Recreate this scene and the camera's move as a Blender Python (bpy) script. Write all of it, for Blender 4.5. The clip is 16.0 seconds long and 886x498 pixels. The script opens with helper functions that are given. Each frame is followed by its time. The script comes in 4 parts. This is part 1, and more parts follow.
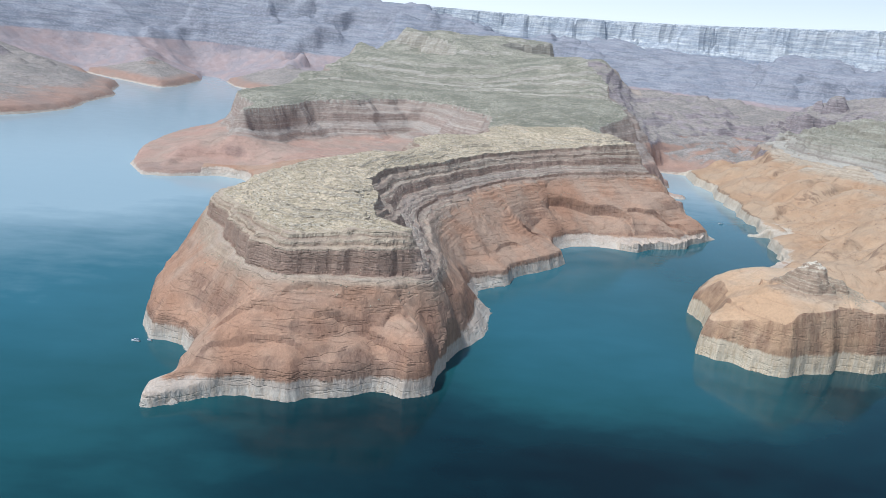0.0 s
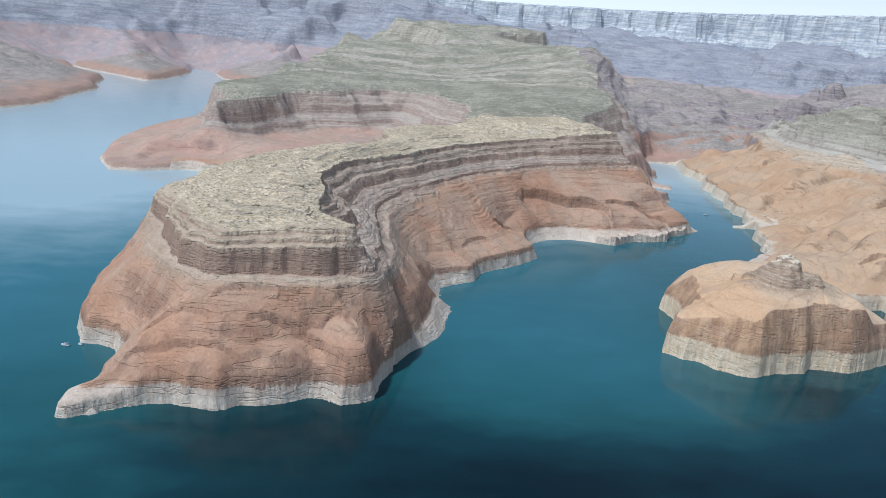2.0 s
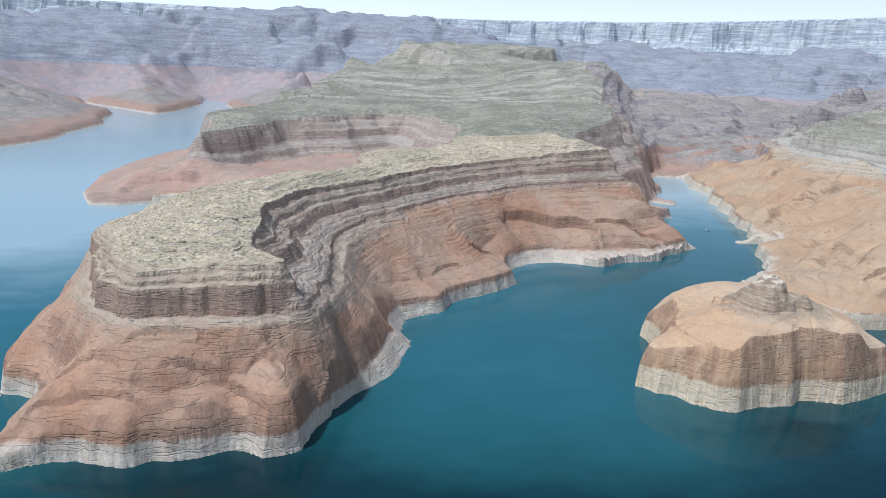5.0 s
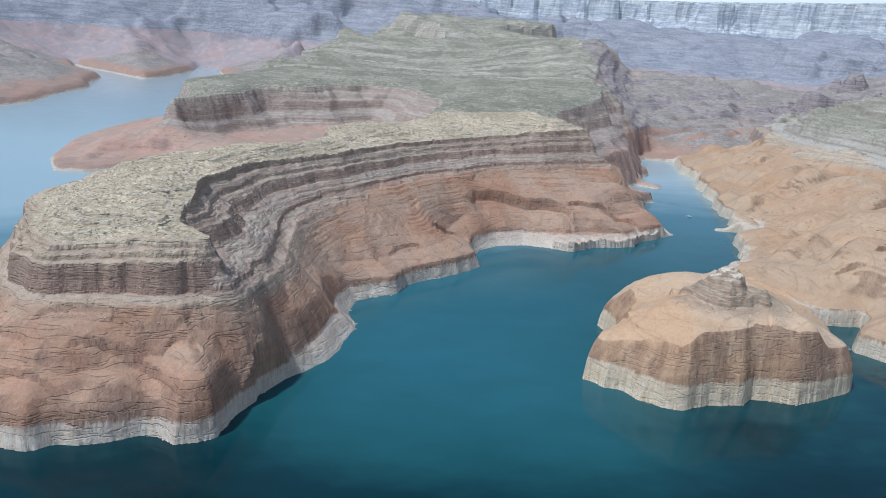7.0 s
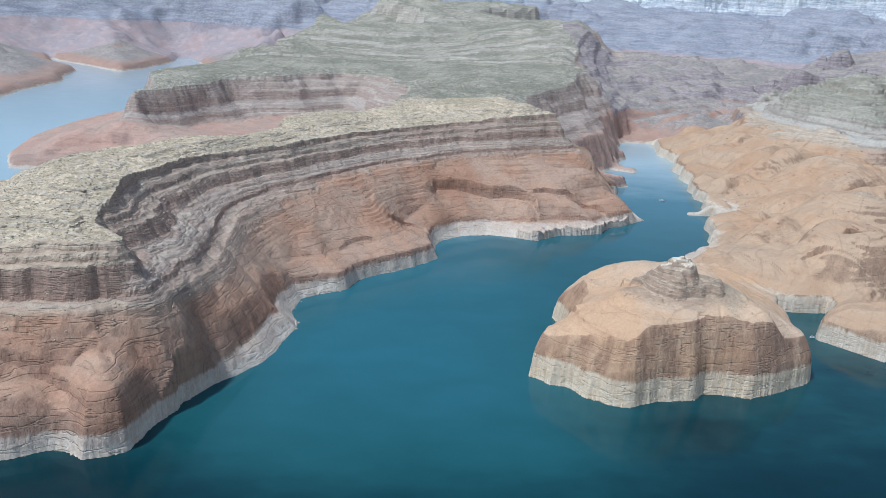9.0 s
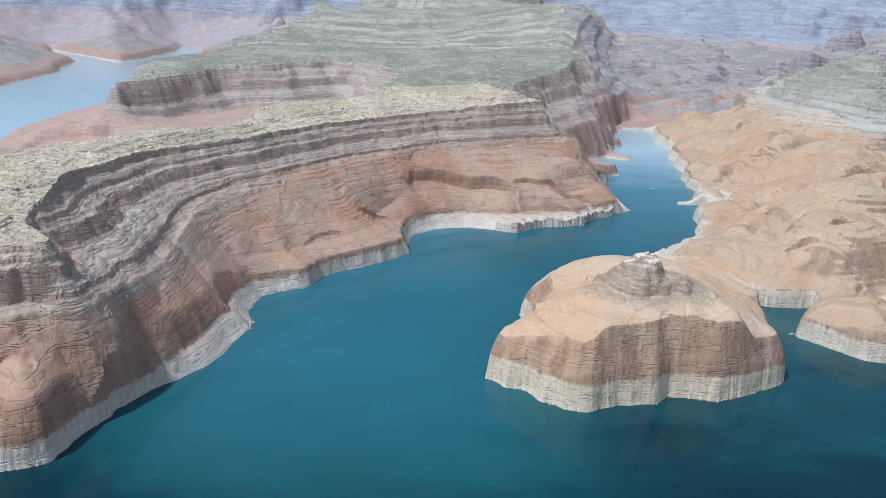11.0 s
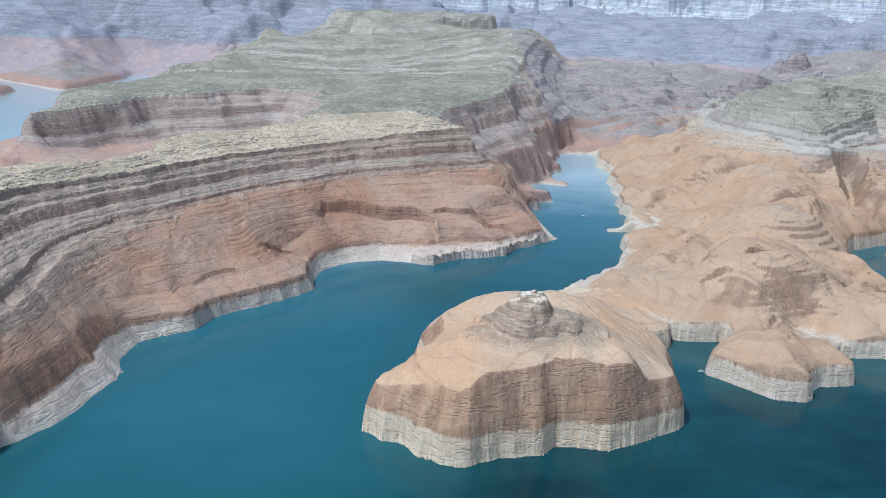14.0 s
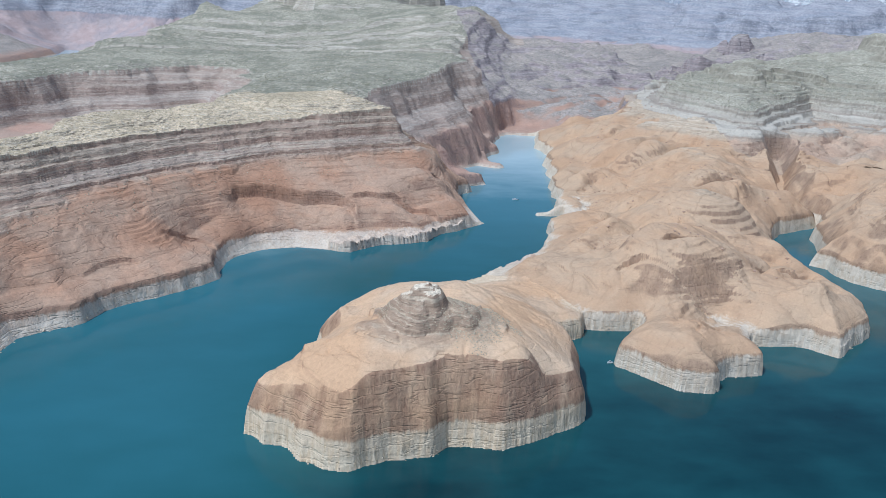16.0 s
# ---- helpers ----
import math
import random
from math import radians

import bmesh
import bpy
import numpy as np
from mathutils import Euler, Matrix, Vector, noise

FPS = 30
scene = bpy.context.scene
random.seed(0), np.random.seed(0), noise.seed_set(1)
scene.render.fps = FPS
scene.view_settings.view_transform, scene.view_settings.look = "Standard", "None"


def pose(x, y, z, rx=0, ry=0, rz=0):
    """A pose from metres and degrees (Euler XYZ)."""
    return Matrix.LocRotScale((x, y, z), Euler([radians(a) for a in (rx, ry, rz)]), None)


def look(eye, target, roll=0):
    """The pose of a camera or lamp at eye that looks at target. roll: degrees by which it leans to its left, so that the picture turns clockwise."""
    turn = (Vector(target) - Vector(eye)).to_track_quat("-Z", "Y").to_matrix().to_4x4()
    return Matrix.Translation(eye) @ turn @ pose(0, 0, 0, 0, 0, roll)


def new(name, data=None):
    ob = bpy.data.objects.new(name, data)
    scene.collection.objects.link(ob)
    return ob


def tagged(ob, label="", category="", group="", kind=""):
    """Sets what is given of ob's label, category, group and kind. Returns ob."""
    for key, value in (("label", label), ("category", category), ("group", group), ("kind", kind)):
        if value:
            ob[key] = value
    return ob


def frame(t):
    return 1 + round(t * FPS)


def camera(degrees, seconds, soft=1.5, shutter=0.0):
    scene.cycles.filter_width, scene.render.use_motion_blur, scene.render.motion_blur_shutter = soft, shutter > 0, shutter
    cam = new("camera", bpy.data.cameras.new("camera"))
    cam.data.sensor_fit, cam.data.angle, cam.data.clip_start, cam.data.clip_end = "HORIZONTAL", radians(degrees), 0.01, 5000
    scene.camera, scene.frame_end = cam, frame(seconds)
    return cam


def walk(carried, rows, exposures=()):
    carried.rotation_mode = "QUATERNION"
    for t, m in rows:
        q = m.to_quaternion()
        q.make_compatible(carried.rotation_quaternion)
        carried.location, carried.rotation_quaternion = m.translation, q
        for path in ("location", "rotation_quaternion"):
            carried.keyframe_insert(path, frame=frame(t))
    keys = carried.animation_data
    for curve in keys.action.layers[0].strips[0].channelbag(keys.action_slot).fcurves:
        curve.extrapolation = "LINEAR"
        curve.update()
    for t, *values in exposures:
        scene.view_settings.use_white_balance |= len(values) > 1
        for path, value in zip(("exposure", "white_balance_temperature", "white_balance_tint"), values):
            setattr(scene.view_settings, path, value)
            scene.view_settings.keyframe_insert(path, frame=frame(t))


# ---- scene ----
cam = camera(61.87, 16.0, 0.55)
PATH = [
    (0.0, pose(26.22, 92.93, 282.89, 74.151, -5.814, -3.833)),
    (0.5, pose(39.31, 100.97, 282.59, 74.677, -5.090, -3.435)),
    (1.0, pose(52.38, 108.92, 282.36, 73.935, -4.715, -3.159)),
    (1.5, pose(65.43, 116.77, 282.20, 73.238, -4.789, -3.164)),
    (2.0, pose(78.48, 124.54, 282.10, 73.495, -5.260, -3.635)),
    (2.5, pose(91.51, 132.22, 282.07, 73.505, -4.323, -4.396)),
    (3.0, pose(104.53, 139.82, 282.09, 73.531, -3.739, -3.813)),
    (5.5, pose(169.49, 176.76, 282.92, 75.092, -3.254, -1.034)),
    (6.0, pose(182.46, 183.95, 283.21, 74.340, -4.417, -0.905)),
    (6.5, pose(195.43, 191.10, 283.52, 74.524, -4.875, -3.335)),
    (7.0, pose(208.39, 198.19, 283.86, 72.978, -4.493, -1.042)),
    (7.5, pose(221.35, 205.24, 284.22, 73.235, -4.714, -1.911)),
    (8.0, pose(234.31, 212.25, 284.60, 73.856, -3.726, -1.566)),
    (8.5, pose(247.27, 219.22, 285.00, 73.207, -2.719, -0.795)),
    (9.0, pose(260.22, 226.15, 285.40, 71.943, -3.284, -1.506)),
    (11.5, pose(325.04, 260.43, 287.45, 70.864, -2.108, -0.124)),
    (12.0, pose(338.02, 267.24, 287.84, 71.779, -1.834, 0.057)),
    (12.5, pose(351.01, 274.04, 288.21, 70.771, -1.555, -0.667)),
    (13.0, pose(364.00, 280.83, 288.56, 72.316, -1.506, -1.388)),
    (13.5, pose(377.00, 287.63, 288.88, 73.349, -2.014, -1.882)),
    (14.0, pose(390.01, 294.42, 289.18, 72.762, -2.125, -2.529)),
    (14.5, pose(403.03, 301.23, 289.44, 71.832, -2.074, -2.441)),
    (15.0, pose(416.06, 308.05, 289.67, 71.036, -2.007, -2.981)),
    (15.5, pose(429.10, 314.88, 289.86, 70.723, -2.260, -3.238)),
    (16.0, pose(442.16, 321.73, 290.00, 71.296, -2.876, -5.499)),
]
walk(cam, PATH, [(0.0, -0.43, 5680, 7), (1.0, -0.56, 5680, 7), (2.0, -0.48, 5680, 7), (3.0, -0.40, 5670, 7), (5.5, -0.45, 5580, 7), (6.0, -0.51, 5560, 7), (6.5, -0.58, 5540, 7),
                 (8.0, -0.45, 5540, 7), (9.0, -0.43, 5500, 7), (11.5, -0.31, 5460, 7), (13.0, -0.35, 5410, 7), (14.5, -0.42, 5420, 7), (16.0, -0.42, 5440, 7)])

# ---------------------------------------------------------------- light
SUN_EL, SUN_AZ = 59.0, -123.0          # degrees; azimuth from +y towards +x
world = bpy.data.worlds.new("sky")
scene.world = world
world.use_nodes = True
wn, wl = world.node_tree.nodes, world.node_tree.links
sky = wn.new("ShaderNodeTexSky")
sky.sky_type, sky.sun_disc = "NISHITA", False
sky.sun_elevation, sky.sun_rotation = radians(SUN_EL), radians(SUN_AZ)
sky.dust_density, sky.ozone_density = 1.0, 2.0
# thin broken cloud over the whole sky
cloud, span, veil = wn.new("ShaderNodeTexNoise"), wn.new("ShaderNodeMapRange"), wn.new("ShaderNodeMix")
cloud.inputs["Scale"].default_value, cloud.inputs["Detail"].default_value = 2.2, 5.0
for socket, value in zip(span.inputs[1:5], (0.35, 0.65, 0.08, 0.4)):
    socket.default_value = value
veil.data_type = "RGBA"
wl.new(wn.new("ShaderNodeTexCoord").outputs["Generated"], cloud.inputs["Vector"])
wl.new(cloud.outputs[0], span.inputs[0])
# the veil thickens and whitens towards the horizon
split, low, thick, hue = wn.new("ShaderNodeSeparateXYZ"), wn.new("ShaderNodeMapRange"), wn.new("ShaderNodeMath"), wn.new("ShaderNodeMix")
for socket, value in zip(low.inputs[1:5], (0.0, 0.34, 0.85, 0.0)):
    socket.default_value = value
thick.operation = "MAXIMUM"
hue.data_type = "RGBA"
hue.inputs[6].default_value, hue.inputs[7].default_value = (4.8, 5.2, 5.8, 1), (15.0, 15.3, 15.6, 1)
coords = cloud.inputs["Vector"].links[0].from_socket
wl.new(coords, split.inputs[0])
wl.new(split.outputs[2], low.inputs[0])
wl.new(low.outputs[0], thick.inputs[0])
wl.new(low.outputs[0], hue.inputs[0])
wl.new(span.outputs[0], thick.inputs[1])
wl.new(thick.outputs[0], veil.inputs[0])
wl.new(hue.outputs[2], veil.inputs[7])
wl.new(sky.outputs[0], veil.inputs[6])
wl.new(veil.outputs[2], wn["Background"].inputs[0])
wn["Background"].inputs[1].default_value = 0.125
sun = new("sun", bpy.data.lights.new("sun", "SUN"))
sun.data.energy, sun.data.angle, sun.data.color = 4.3, radians(4.0), (1.0, 0.985, 0.96)
sa, se = radians(SUN_AZ), radians(SUN_EL)
sun.matrix_world = look((math.sin(sa) * math.cos(se) * 500, math.cos(sa) * math.cos(se) * 500, math.sin(se) * 500), (0, 0, 0))


# ---------------------------------------------------------------- materials
class Nodes:
    """Short hand for building a node material."""

    def __init__(self, name):
        self.mat = bpy.data.materials.new(name)
        self.mat.use_nodes = True
        self.t = self.mat.node_tree
        self.bsdf = self.t.nodes["Principled BSDF"]
        self.pos = self.t.nodes.new("ShaderNodeNewGeometry")

    def node(self, kind, **inputs):
        n = self.t.nodes.new(kind)
        for k, v in inputs.items():
            self.put(n.inputs[k.replace("_", " ")], v)
        return n

    def put(self, socket, v):
        if isinstance(v, bpy.types.NodeSocket):
            self.t.links.new(v, socket)
        else:
            socket.default_value = v

    def math(self, op, a, b=0.0, c=0.0):
        n = self.t.nodes.new("ShaderNodeMath")
        n.operation = op
        for s, v in zip(n.inputs, (a, b, c)):
            self.put(s, v)
        return n.outputs[0]

    def scaled(self, sx, sy, sz):
        n = self.t.nodes.new("ShaderNodeMapping")
        self.put(n.inputs["Vector"], self.pos.outputs["Position"])
        n.inputs["Scale"].default_value = (sx, sy, sz)
        return n.outputs[0]

    def fact(self, name):
        """A number that the mesh carries at its corners."""
        n = self.t.nodes.new("ShaderNodeAttribute")
        n.attribute_name = name
        return n.outputs["Fac"]

    def noise(self, vec, scale=1.0, detail=4.0, rough=0.55):
        n = self.t.nodes.new("ShaderNodeTexNoise")
        self.put(n.inputs["Vector"], vec)
        n.inputs["Scale"].default_value, n.inputs["Detail"].default_value = scale, detail
        n.inputs["Roughness"].default_value = rough
        return n.outputs[0]

    def ramp(self, fac, stops, mode="LINEAR"):
        n = self.t.nodes.new("ShaderNodeValToRGB")
        n.color_ramp.interpolation = mode
        e = n.color_ramp.elements
        while len(e) < len(stops):
            e.new(0.5)
        for el, (p, c) in zip(e, stops):
            el.position, el.color = p, (*c, 1)
        self.put(n.inputs[0], fac)
        return n.outputs[0]

    def span(self, v, a, b, lo=0.0, hi=1.0):
        n = self.t.nodes.new("ShaderNodeMapRange")
        n.interpolation_type = "SMOOTHSTEP"
        for s, x in zip(n.inputs, (v, a, b, lo, hi)):
            self.put(s, x)
        return n.outputs[0]

    def mix(self, fac, a, b, mode="MIX"):
        n = self.t.nodes.new("ShaderNodeMix")
        n.data_type, n.blend_type = "RGBA", mode
        self.put(n.inputs[0], fac)
        for s, v in ((n.inputs[6], a), (n.inputs[7], b)):
            self.put(s, v if isinstance(v, bpy.types.NodeSocket) else (*v, 1))
        return n.outputs[2]


def rock_material(name, slick, slick_dark, strata, top, scrub, layer0, top0, ring=20.0, scrub_amount=0.5, ring_col=(0.60, 0.52, 0.43), blush=0.35, varnish_shade_amount=0.6, series=(), head_beds=(), varnish_shade_top=999.0, cliff_dark=0.15, sag=0.0, wobble=10.0, grain=1.0, fineness=1.0, named_share=0.36):
    """Sandstone: a bleached band below `ring`, smooth rock up to layer0, bedded strata above it, flat scrubby ground above top0."""
    m = Nodes(name)
    sep = m.node("ShaderNodeSeparateXYZ", Vector=m.pos.outputs["Position"])
    z = sep.outputs[2]
    nsep = m.node("ShaderNodeSeparateXYZ", Vector=m.pos.outputs["Normal"])
    up = m.math("ABSOLUTE", nsep.outputs[2])
    big = m.noise(m.scaled(0.012, 0.012, 0.012), 1, 5)
    mid = m.noise(m.scaled(0.06, 0.06, 0.09), 1, 6, 0.6)
    fine = m.noise(m.scaled(0.4, 0.4, 0.13), 1, 5, 0.65)
    # beds follow the layering, gently warped
    bed = m.math("ADD", m.fact("bed"), m.math("MULTIPLY", m.math("SUBTRACT", big, 0.5), wobble))
    bedn = m.t.nodes.new("ShaderNodeCombineXYZ")
    m.put(bedn.inputs[2], m.math("MULTIPLY", bed, 0.22 * fineness))
    m.put(bedn.inputs[0], m.math("MULTIPLY", sep.outputs[0], 0.004))
    m.put(bedn.inputs[1], m.math("MULTIPLY", sep.outputs[1], 0.004))
    beds = m.noise(bedn.outputs[0], 1, 5 if fineness == 1 else 2, 0.7 if fineness == 1 else 0.5)
    streak = m.noise(m.scaled(0.09, 0.09, 0.007), 1, 4, 0.55)
    fstreak = m.noise(m.scaled(0.4, 0.4, 0.025), 1, 3, 0.5)
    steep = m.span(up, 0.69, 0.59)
    flecks_at = m.t.nodes.new("ShaderNodeCombineXYZ")
    for socket, value in zip(flecks_at.inputs, (m.math("MULTIPLY", sep.outputs[0], 0.09), m.math("MULTIPLY", sep.outputs[1], 0.17), m.math("MULTIPLY", bed, 0.9 * fineness))):
        m.put(socket, value)
    flecks = m.noise(flecks_at.outputs[0], 1, 3 if fineness == 1 else 1, 0.6)
    # smooth rock
    c = m.mix(m.span(big, 0.38, 0.62), slick, tuple(0.6 * a + 0.4 * b for a, b in zip(slick, top)))
    c = m.mix(m.math("MULTIPLY", m.span(mid, 0.5, 0.72), 0.22), c, tuple(v * 0.72 for v in slick))
    c = m.mix(m.math("MULTIPLY", m.span(beds, 0.54, 0.66), 0.18), c, slick_dark)
    # cross-bedding: thin curved ledges, each with overhang shade painted dark along its foot
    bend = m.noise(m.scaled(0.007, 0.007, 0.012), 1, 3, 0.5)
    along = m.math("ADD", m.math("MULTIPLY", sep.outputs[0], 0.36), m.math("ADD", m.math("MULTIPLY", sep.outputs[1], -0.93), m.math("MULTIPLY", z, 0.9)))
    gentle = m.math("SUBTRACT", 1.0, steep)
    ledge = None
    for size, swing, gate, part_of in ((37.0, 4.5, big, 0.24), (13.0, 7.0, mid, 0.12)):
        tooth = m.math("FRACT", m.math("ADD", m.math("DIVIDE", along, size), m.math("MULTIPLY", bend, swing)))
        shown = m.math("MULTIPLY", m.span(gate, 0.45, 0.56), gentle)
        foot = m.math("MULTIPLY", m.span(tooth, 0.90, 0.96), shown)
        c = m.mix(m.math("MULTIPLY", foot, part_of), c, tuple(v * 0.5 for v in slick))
        step = m.math("MULTIPLY", m.math("MULTIPLY", tooth, shown), part_of)
        ledge = step if ledge is None else m.math("ADD", ledge, step)
    hue = m.noise(m.scaled(0.03, 0.02, 0.05), 1, 3, 0.5)
    c = m.mix(m.span(hue, 0.48, 0.66, 0.0, 0.45), c, tuple(min(0.8, v * f) for v, f in zip(slick, (1.2, 1.24, 1.26))))
    # steep faces darken: varnished rock plus painted shade of walls and ledge drops
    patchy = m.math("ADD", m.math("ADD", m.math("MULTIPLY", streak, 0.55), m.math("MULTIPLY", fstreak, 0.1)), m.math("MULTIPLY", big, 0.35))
    varnish_shade = m.math("MULTIPLY", steep, m.span(patchy, 0.38, 0.60, 0.25, 1.0))
    varnish_shade = m.math("MULTIPLY", varnish_shade, m.span(m.math("ADD", z, m.math("MULTIPLY", m.math("SUBTRACT", big, 0.5), 12.0)), varnish_shade_top + 7, varnish_shade_top - 7))
    c = m.mix(m.math("MULTIPLY", varnish_shade, varnish_shade_amount), c, slick_dark)
    c = m.mix(m.math("MULTIPLY", m.math("MULTIPLY", varnish_shade, m.span(fstreak, 0.54, 0.66)), 0.25), c, tuple(v * 0.62 for v in slick_dark))
    c = m.mix(m.math("MULTIPLY", m.math("MULTIPLY", varnish_shade, m.span(fstreak, 0.44, 0.36)), 0.3), c, tuple(0.6 * v for v in slick))
    # bedded rock
    s = m.ramp(beds, [(0.30, strata[0]), (0.42, strata[1]), (0.50, strata[2]), (0.58, strata[0]), (0.68, strata[1])])
    s = m.mix(m.math("MULTIPLY", m.span(streak, 0.45, 0.62), 0.2), s, tuple(v * 0.72 for v in strata[0]))
    thin = m.t.nodes.new("ShaderNodeCombineXYZ")
    m.put(thin.inputs[2], m.math("MULTIPLY", bed, 0.6 * fineness))
    m.put(thin.inputs[0], m.math("MULTIPLY", sep.outputs[0], 0.009))
    m.put(thin.inputs[1], m.math("MULTIPLY", sep.outputs[1], 0.009))
    lines = m.noise(thin.outputs[0], 1, 3 if fineness == 1 else 1, 0.6)
    sloping = m.span(up, 0.96, 0.82, 0.15, 1.0)
    # thin dark lines: shale beds with the shade of their recesses painted in
    s = m.mix(m.math("MULTIPLY", m.math("MULTIPLY", m.span(lines, 0.54, 0.62), 0.34), sloping), s, tuple(v * 0.58 for v in strata[0]))
    s = m.mix(m.math("MULTIPLY", m.math("MULTIPLY", m.span(lines, 0.42, 0.36), 0.36), sloping), s, tuple(min(0.8, v * 1.25) for v in strata[1]))
    # steep beds darkened: stained rock and painted overhang shade together
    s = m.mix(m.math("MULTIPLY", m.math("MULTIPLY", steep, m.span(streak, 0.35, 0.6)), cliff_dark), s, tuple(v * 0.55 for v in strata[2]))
    s = m.mix(m.math("MULTIPLY", m.span(flecks, 0.57, 0.64), 0.5), s, tuple(min(0.8, v * 1.22) for v in strata[1]))
    s = m.mix(m.math("MULTIPLY", m.span(flecks, 0.43, 0.37), 0.3), s, tuple(v * 0.6 for v in strata[0]))
    if series:
        # the named beds of the walls, each with its own colour, from the foot of the cliffs to the rim
        at = m.math("ADD", m.fact("level"), m.math("MULTIPLY", m.math("SUBTRACT", mid, 0.5), 0.10))
        at = m.math("ADD", at, m.math("MULTIPLY", m.math("SUBTRACT", lines, 0.5), 0.06))
        at = m.math("DIVIDE", at, 1.3)
        wall = m.ramp(at, [(p / 1.3, col) for p, col in series])
        front = m.math("MULTIPLY", m.math("MAXIMUM", m.span(sep.outputs[1], 790.0, 750.0), m.math("MULTIPLY", m.span(sep.outputs[0], -40.0, -70.0), m.span(sep.outputs[1], 960.0, 890.0))), m.span(sep.outputs[0], 75.0, 55.0)) if head_beds else 0.0
        named = m.mix(front, wall, m.ramp(at, [(p / 1.3, col) for p, col in head_beds])) if head_beds else wall
        stained = m.mix(m.math("MULTIPLY", steep, m.span(streak, 0.42, 0.62, 0.0, 0.28)), named, tuple(v * 0.6 for v in strata[0]))
        veil = m.math("MULTIPLY", m.span(m.math("ADD", m.math("MULTIPLY", big, 0.5), m.math("MULTIPLY", mid, 0.5)), 0.44, 0.60), m.span(up, 0.45, 0.75, 0.15, 0.75 if head_beds else 0.2))
        stained = m.mix(veil, stained, tuple(0.5 * (a + b) for a, b in zip(strata[0], strata[1])))
        s = m.mix(m.math("MULTIPLY_ADD", front, 0.40, named_share), s, stained)
    bench = bed if not sag else m.math("ADD", bed, m.math("MULTIPLY", m.span(m.math("ABSOLUTE", m.math("SUBTRACT", sep.outputs[1], m.math("ADD", 790.0, m.math("MULTIPLY", mid, 150.0)))), 230.0, 70.0), sag))
    lf = m.span(m.math("ADD", bench, m.math("MULTIPLY", m.math("SUBTRACT", mid, 0.5), 12.0)), layer0 - 4, layer0 + 5)
    c = m.mix(lf, c, s)
    # flat ground with dry scrub
    spots = m.span(m.noise(m.scaled(0.22, 0.22, 0.22), 1, 3, 0.7), 0.47, 0.6)
    t = m.mix(m.span(fine, 0.4, 0.62), top, tuple(min(1, v * 1.35 + 0.02) for v in top))
    t = m.mix(m.math("MULTIPLY", spots, scrub_amount), t, scrub)
    t = m.mix(m.math("MULTIPLY", m.span(m.math("ADD", m.math("MULTIPLY", big, 0.6), m.math("MULTIPLY", mid, 0.4)), 0.42, 0.58), scrub_amount), t, scrub)
    t = m.mix(m.math("MULTIPLY", m.span(flecks, 0.58, 0.66), 0.6), t, tuple(min(0.8, v * 1.1) for v in strata[1]))
    t = m.mix(m.math("MULTIPLY", m.span(flecks, 0.41, 0.35), 0.4), t, tuple(v * 0.6 for v in scrub))
    tf = m.math("MULTIPLY", m.span(up, 0.72, 0.9), m.span(m.math("ADD", z, m.math("MULTIPLY", m.math("SUBTRACT", mid, 0.5), 20.0)), top0 - 5, top0 + 8))
    c = m.mix(tf, c, t)
    # bleached band
    rc = m.mix(m.span(m.math("ADD", m.math("MULTIPLY", fstreak, 0.6), m.math("MULTIPLY", mid, 0.4)), 0.42, 0.62), ring_col, tuple(v * f for v, f in zip(ring_col, (0.86, 0.80, 0.74))))
    rc = m.mix(m.span(m.math("ADD", z, m.math("MULTIPLY", m.math("SUBTRACT", mid, 0.5), 10.0)), ring * 0.3, ring * 0.75, 0.0, blush), rc, tuple(0.55 * a + 0.45 * b for a, b in zip(ring_col, slick)))
    edge = m.math("ADD", m.math("ADD", z, m.math("MULTIPLY", m.math("SUBTRACT", big, 0.5), 16.0)), m.math("ADD", m.math("MULTIPLY", m.math("SUBTRACT", fstreak, 0.5), 5.0), m.math("MULTIPLY", m.math("SUBTRACT", mid, 0.5), 5.0)))
    rf = m.span(edge, ring + 2.2, ring - 1.2)
    c = m.mix(rf, c, rc)
    c = m.mix(1.0, c, m.ramp(fine, [(0.3, (1 - 0.13 * grain,) * 3), (0.7, (1 + 0.12 * grain,) * 3)]), "MULTIPLY")
    grit = m.noise(m.scaled(1.3, 1.3, 0.35), 1, 3, 0.6)
    c = m.mix(1.0, c, m.ramp(grit, [(0.32, (1 - 0.09 * grain,) * 3), (0.68, (1 + 0.08 * grain,) * 3)]), "MULTIPLY")
    m.put(m.bsdf.inputs["Base Color"], c)
    m.bsdf.inputs["Roughness"].default_value = 0.92
    m.bsdf.inputs["Specular IOR Level"].default_value = 0.2
    bump = m.node("ShaderNodeBump", Strength=1.0, Distance=2.0)
    hgt = m.math("SUBTRACT", m.math("ADD", m.math("ADD", m.math("MULTIPLY", ledge, 1.3), m.math("MULTIPLY", m.math("MULTIPLY", flecks, lf), 0.4)), m.math("ADD", m.math("MULTIPLY", fine, 0.22), m.math("ADD", m.math("MULTIPLY", m.math("MULTIPLY", lines, 0.25), lf), m.math("MULTIPLY", mid, 0.8)))), m.math("MULTIPLY", m.math("MULTIPLY", m.math("ADD", m.math("MULTIPLY", fstreak, 0.22), m.math("MULTIPLY", streak, 1.2)), steep), 1.0))
    # bedding joints and a gritty skin
    joint = m.span(m.math("ABSOLUTE", m.math("SUBTRACT", m.noise(m.scaled(0.02 * fineness, 0.02 * fineness, 0.15 * fineness), 1, 3, 0.5), 0.5)), 0.0, 0.03)
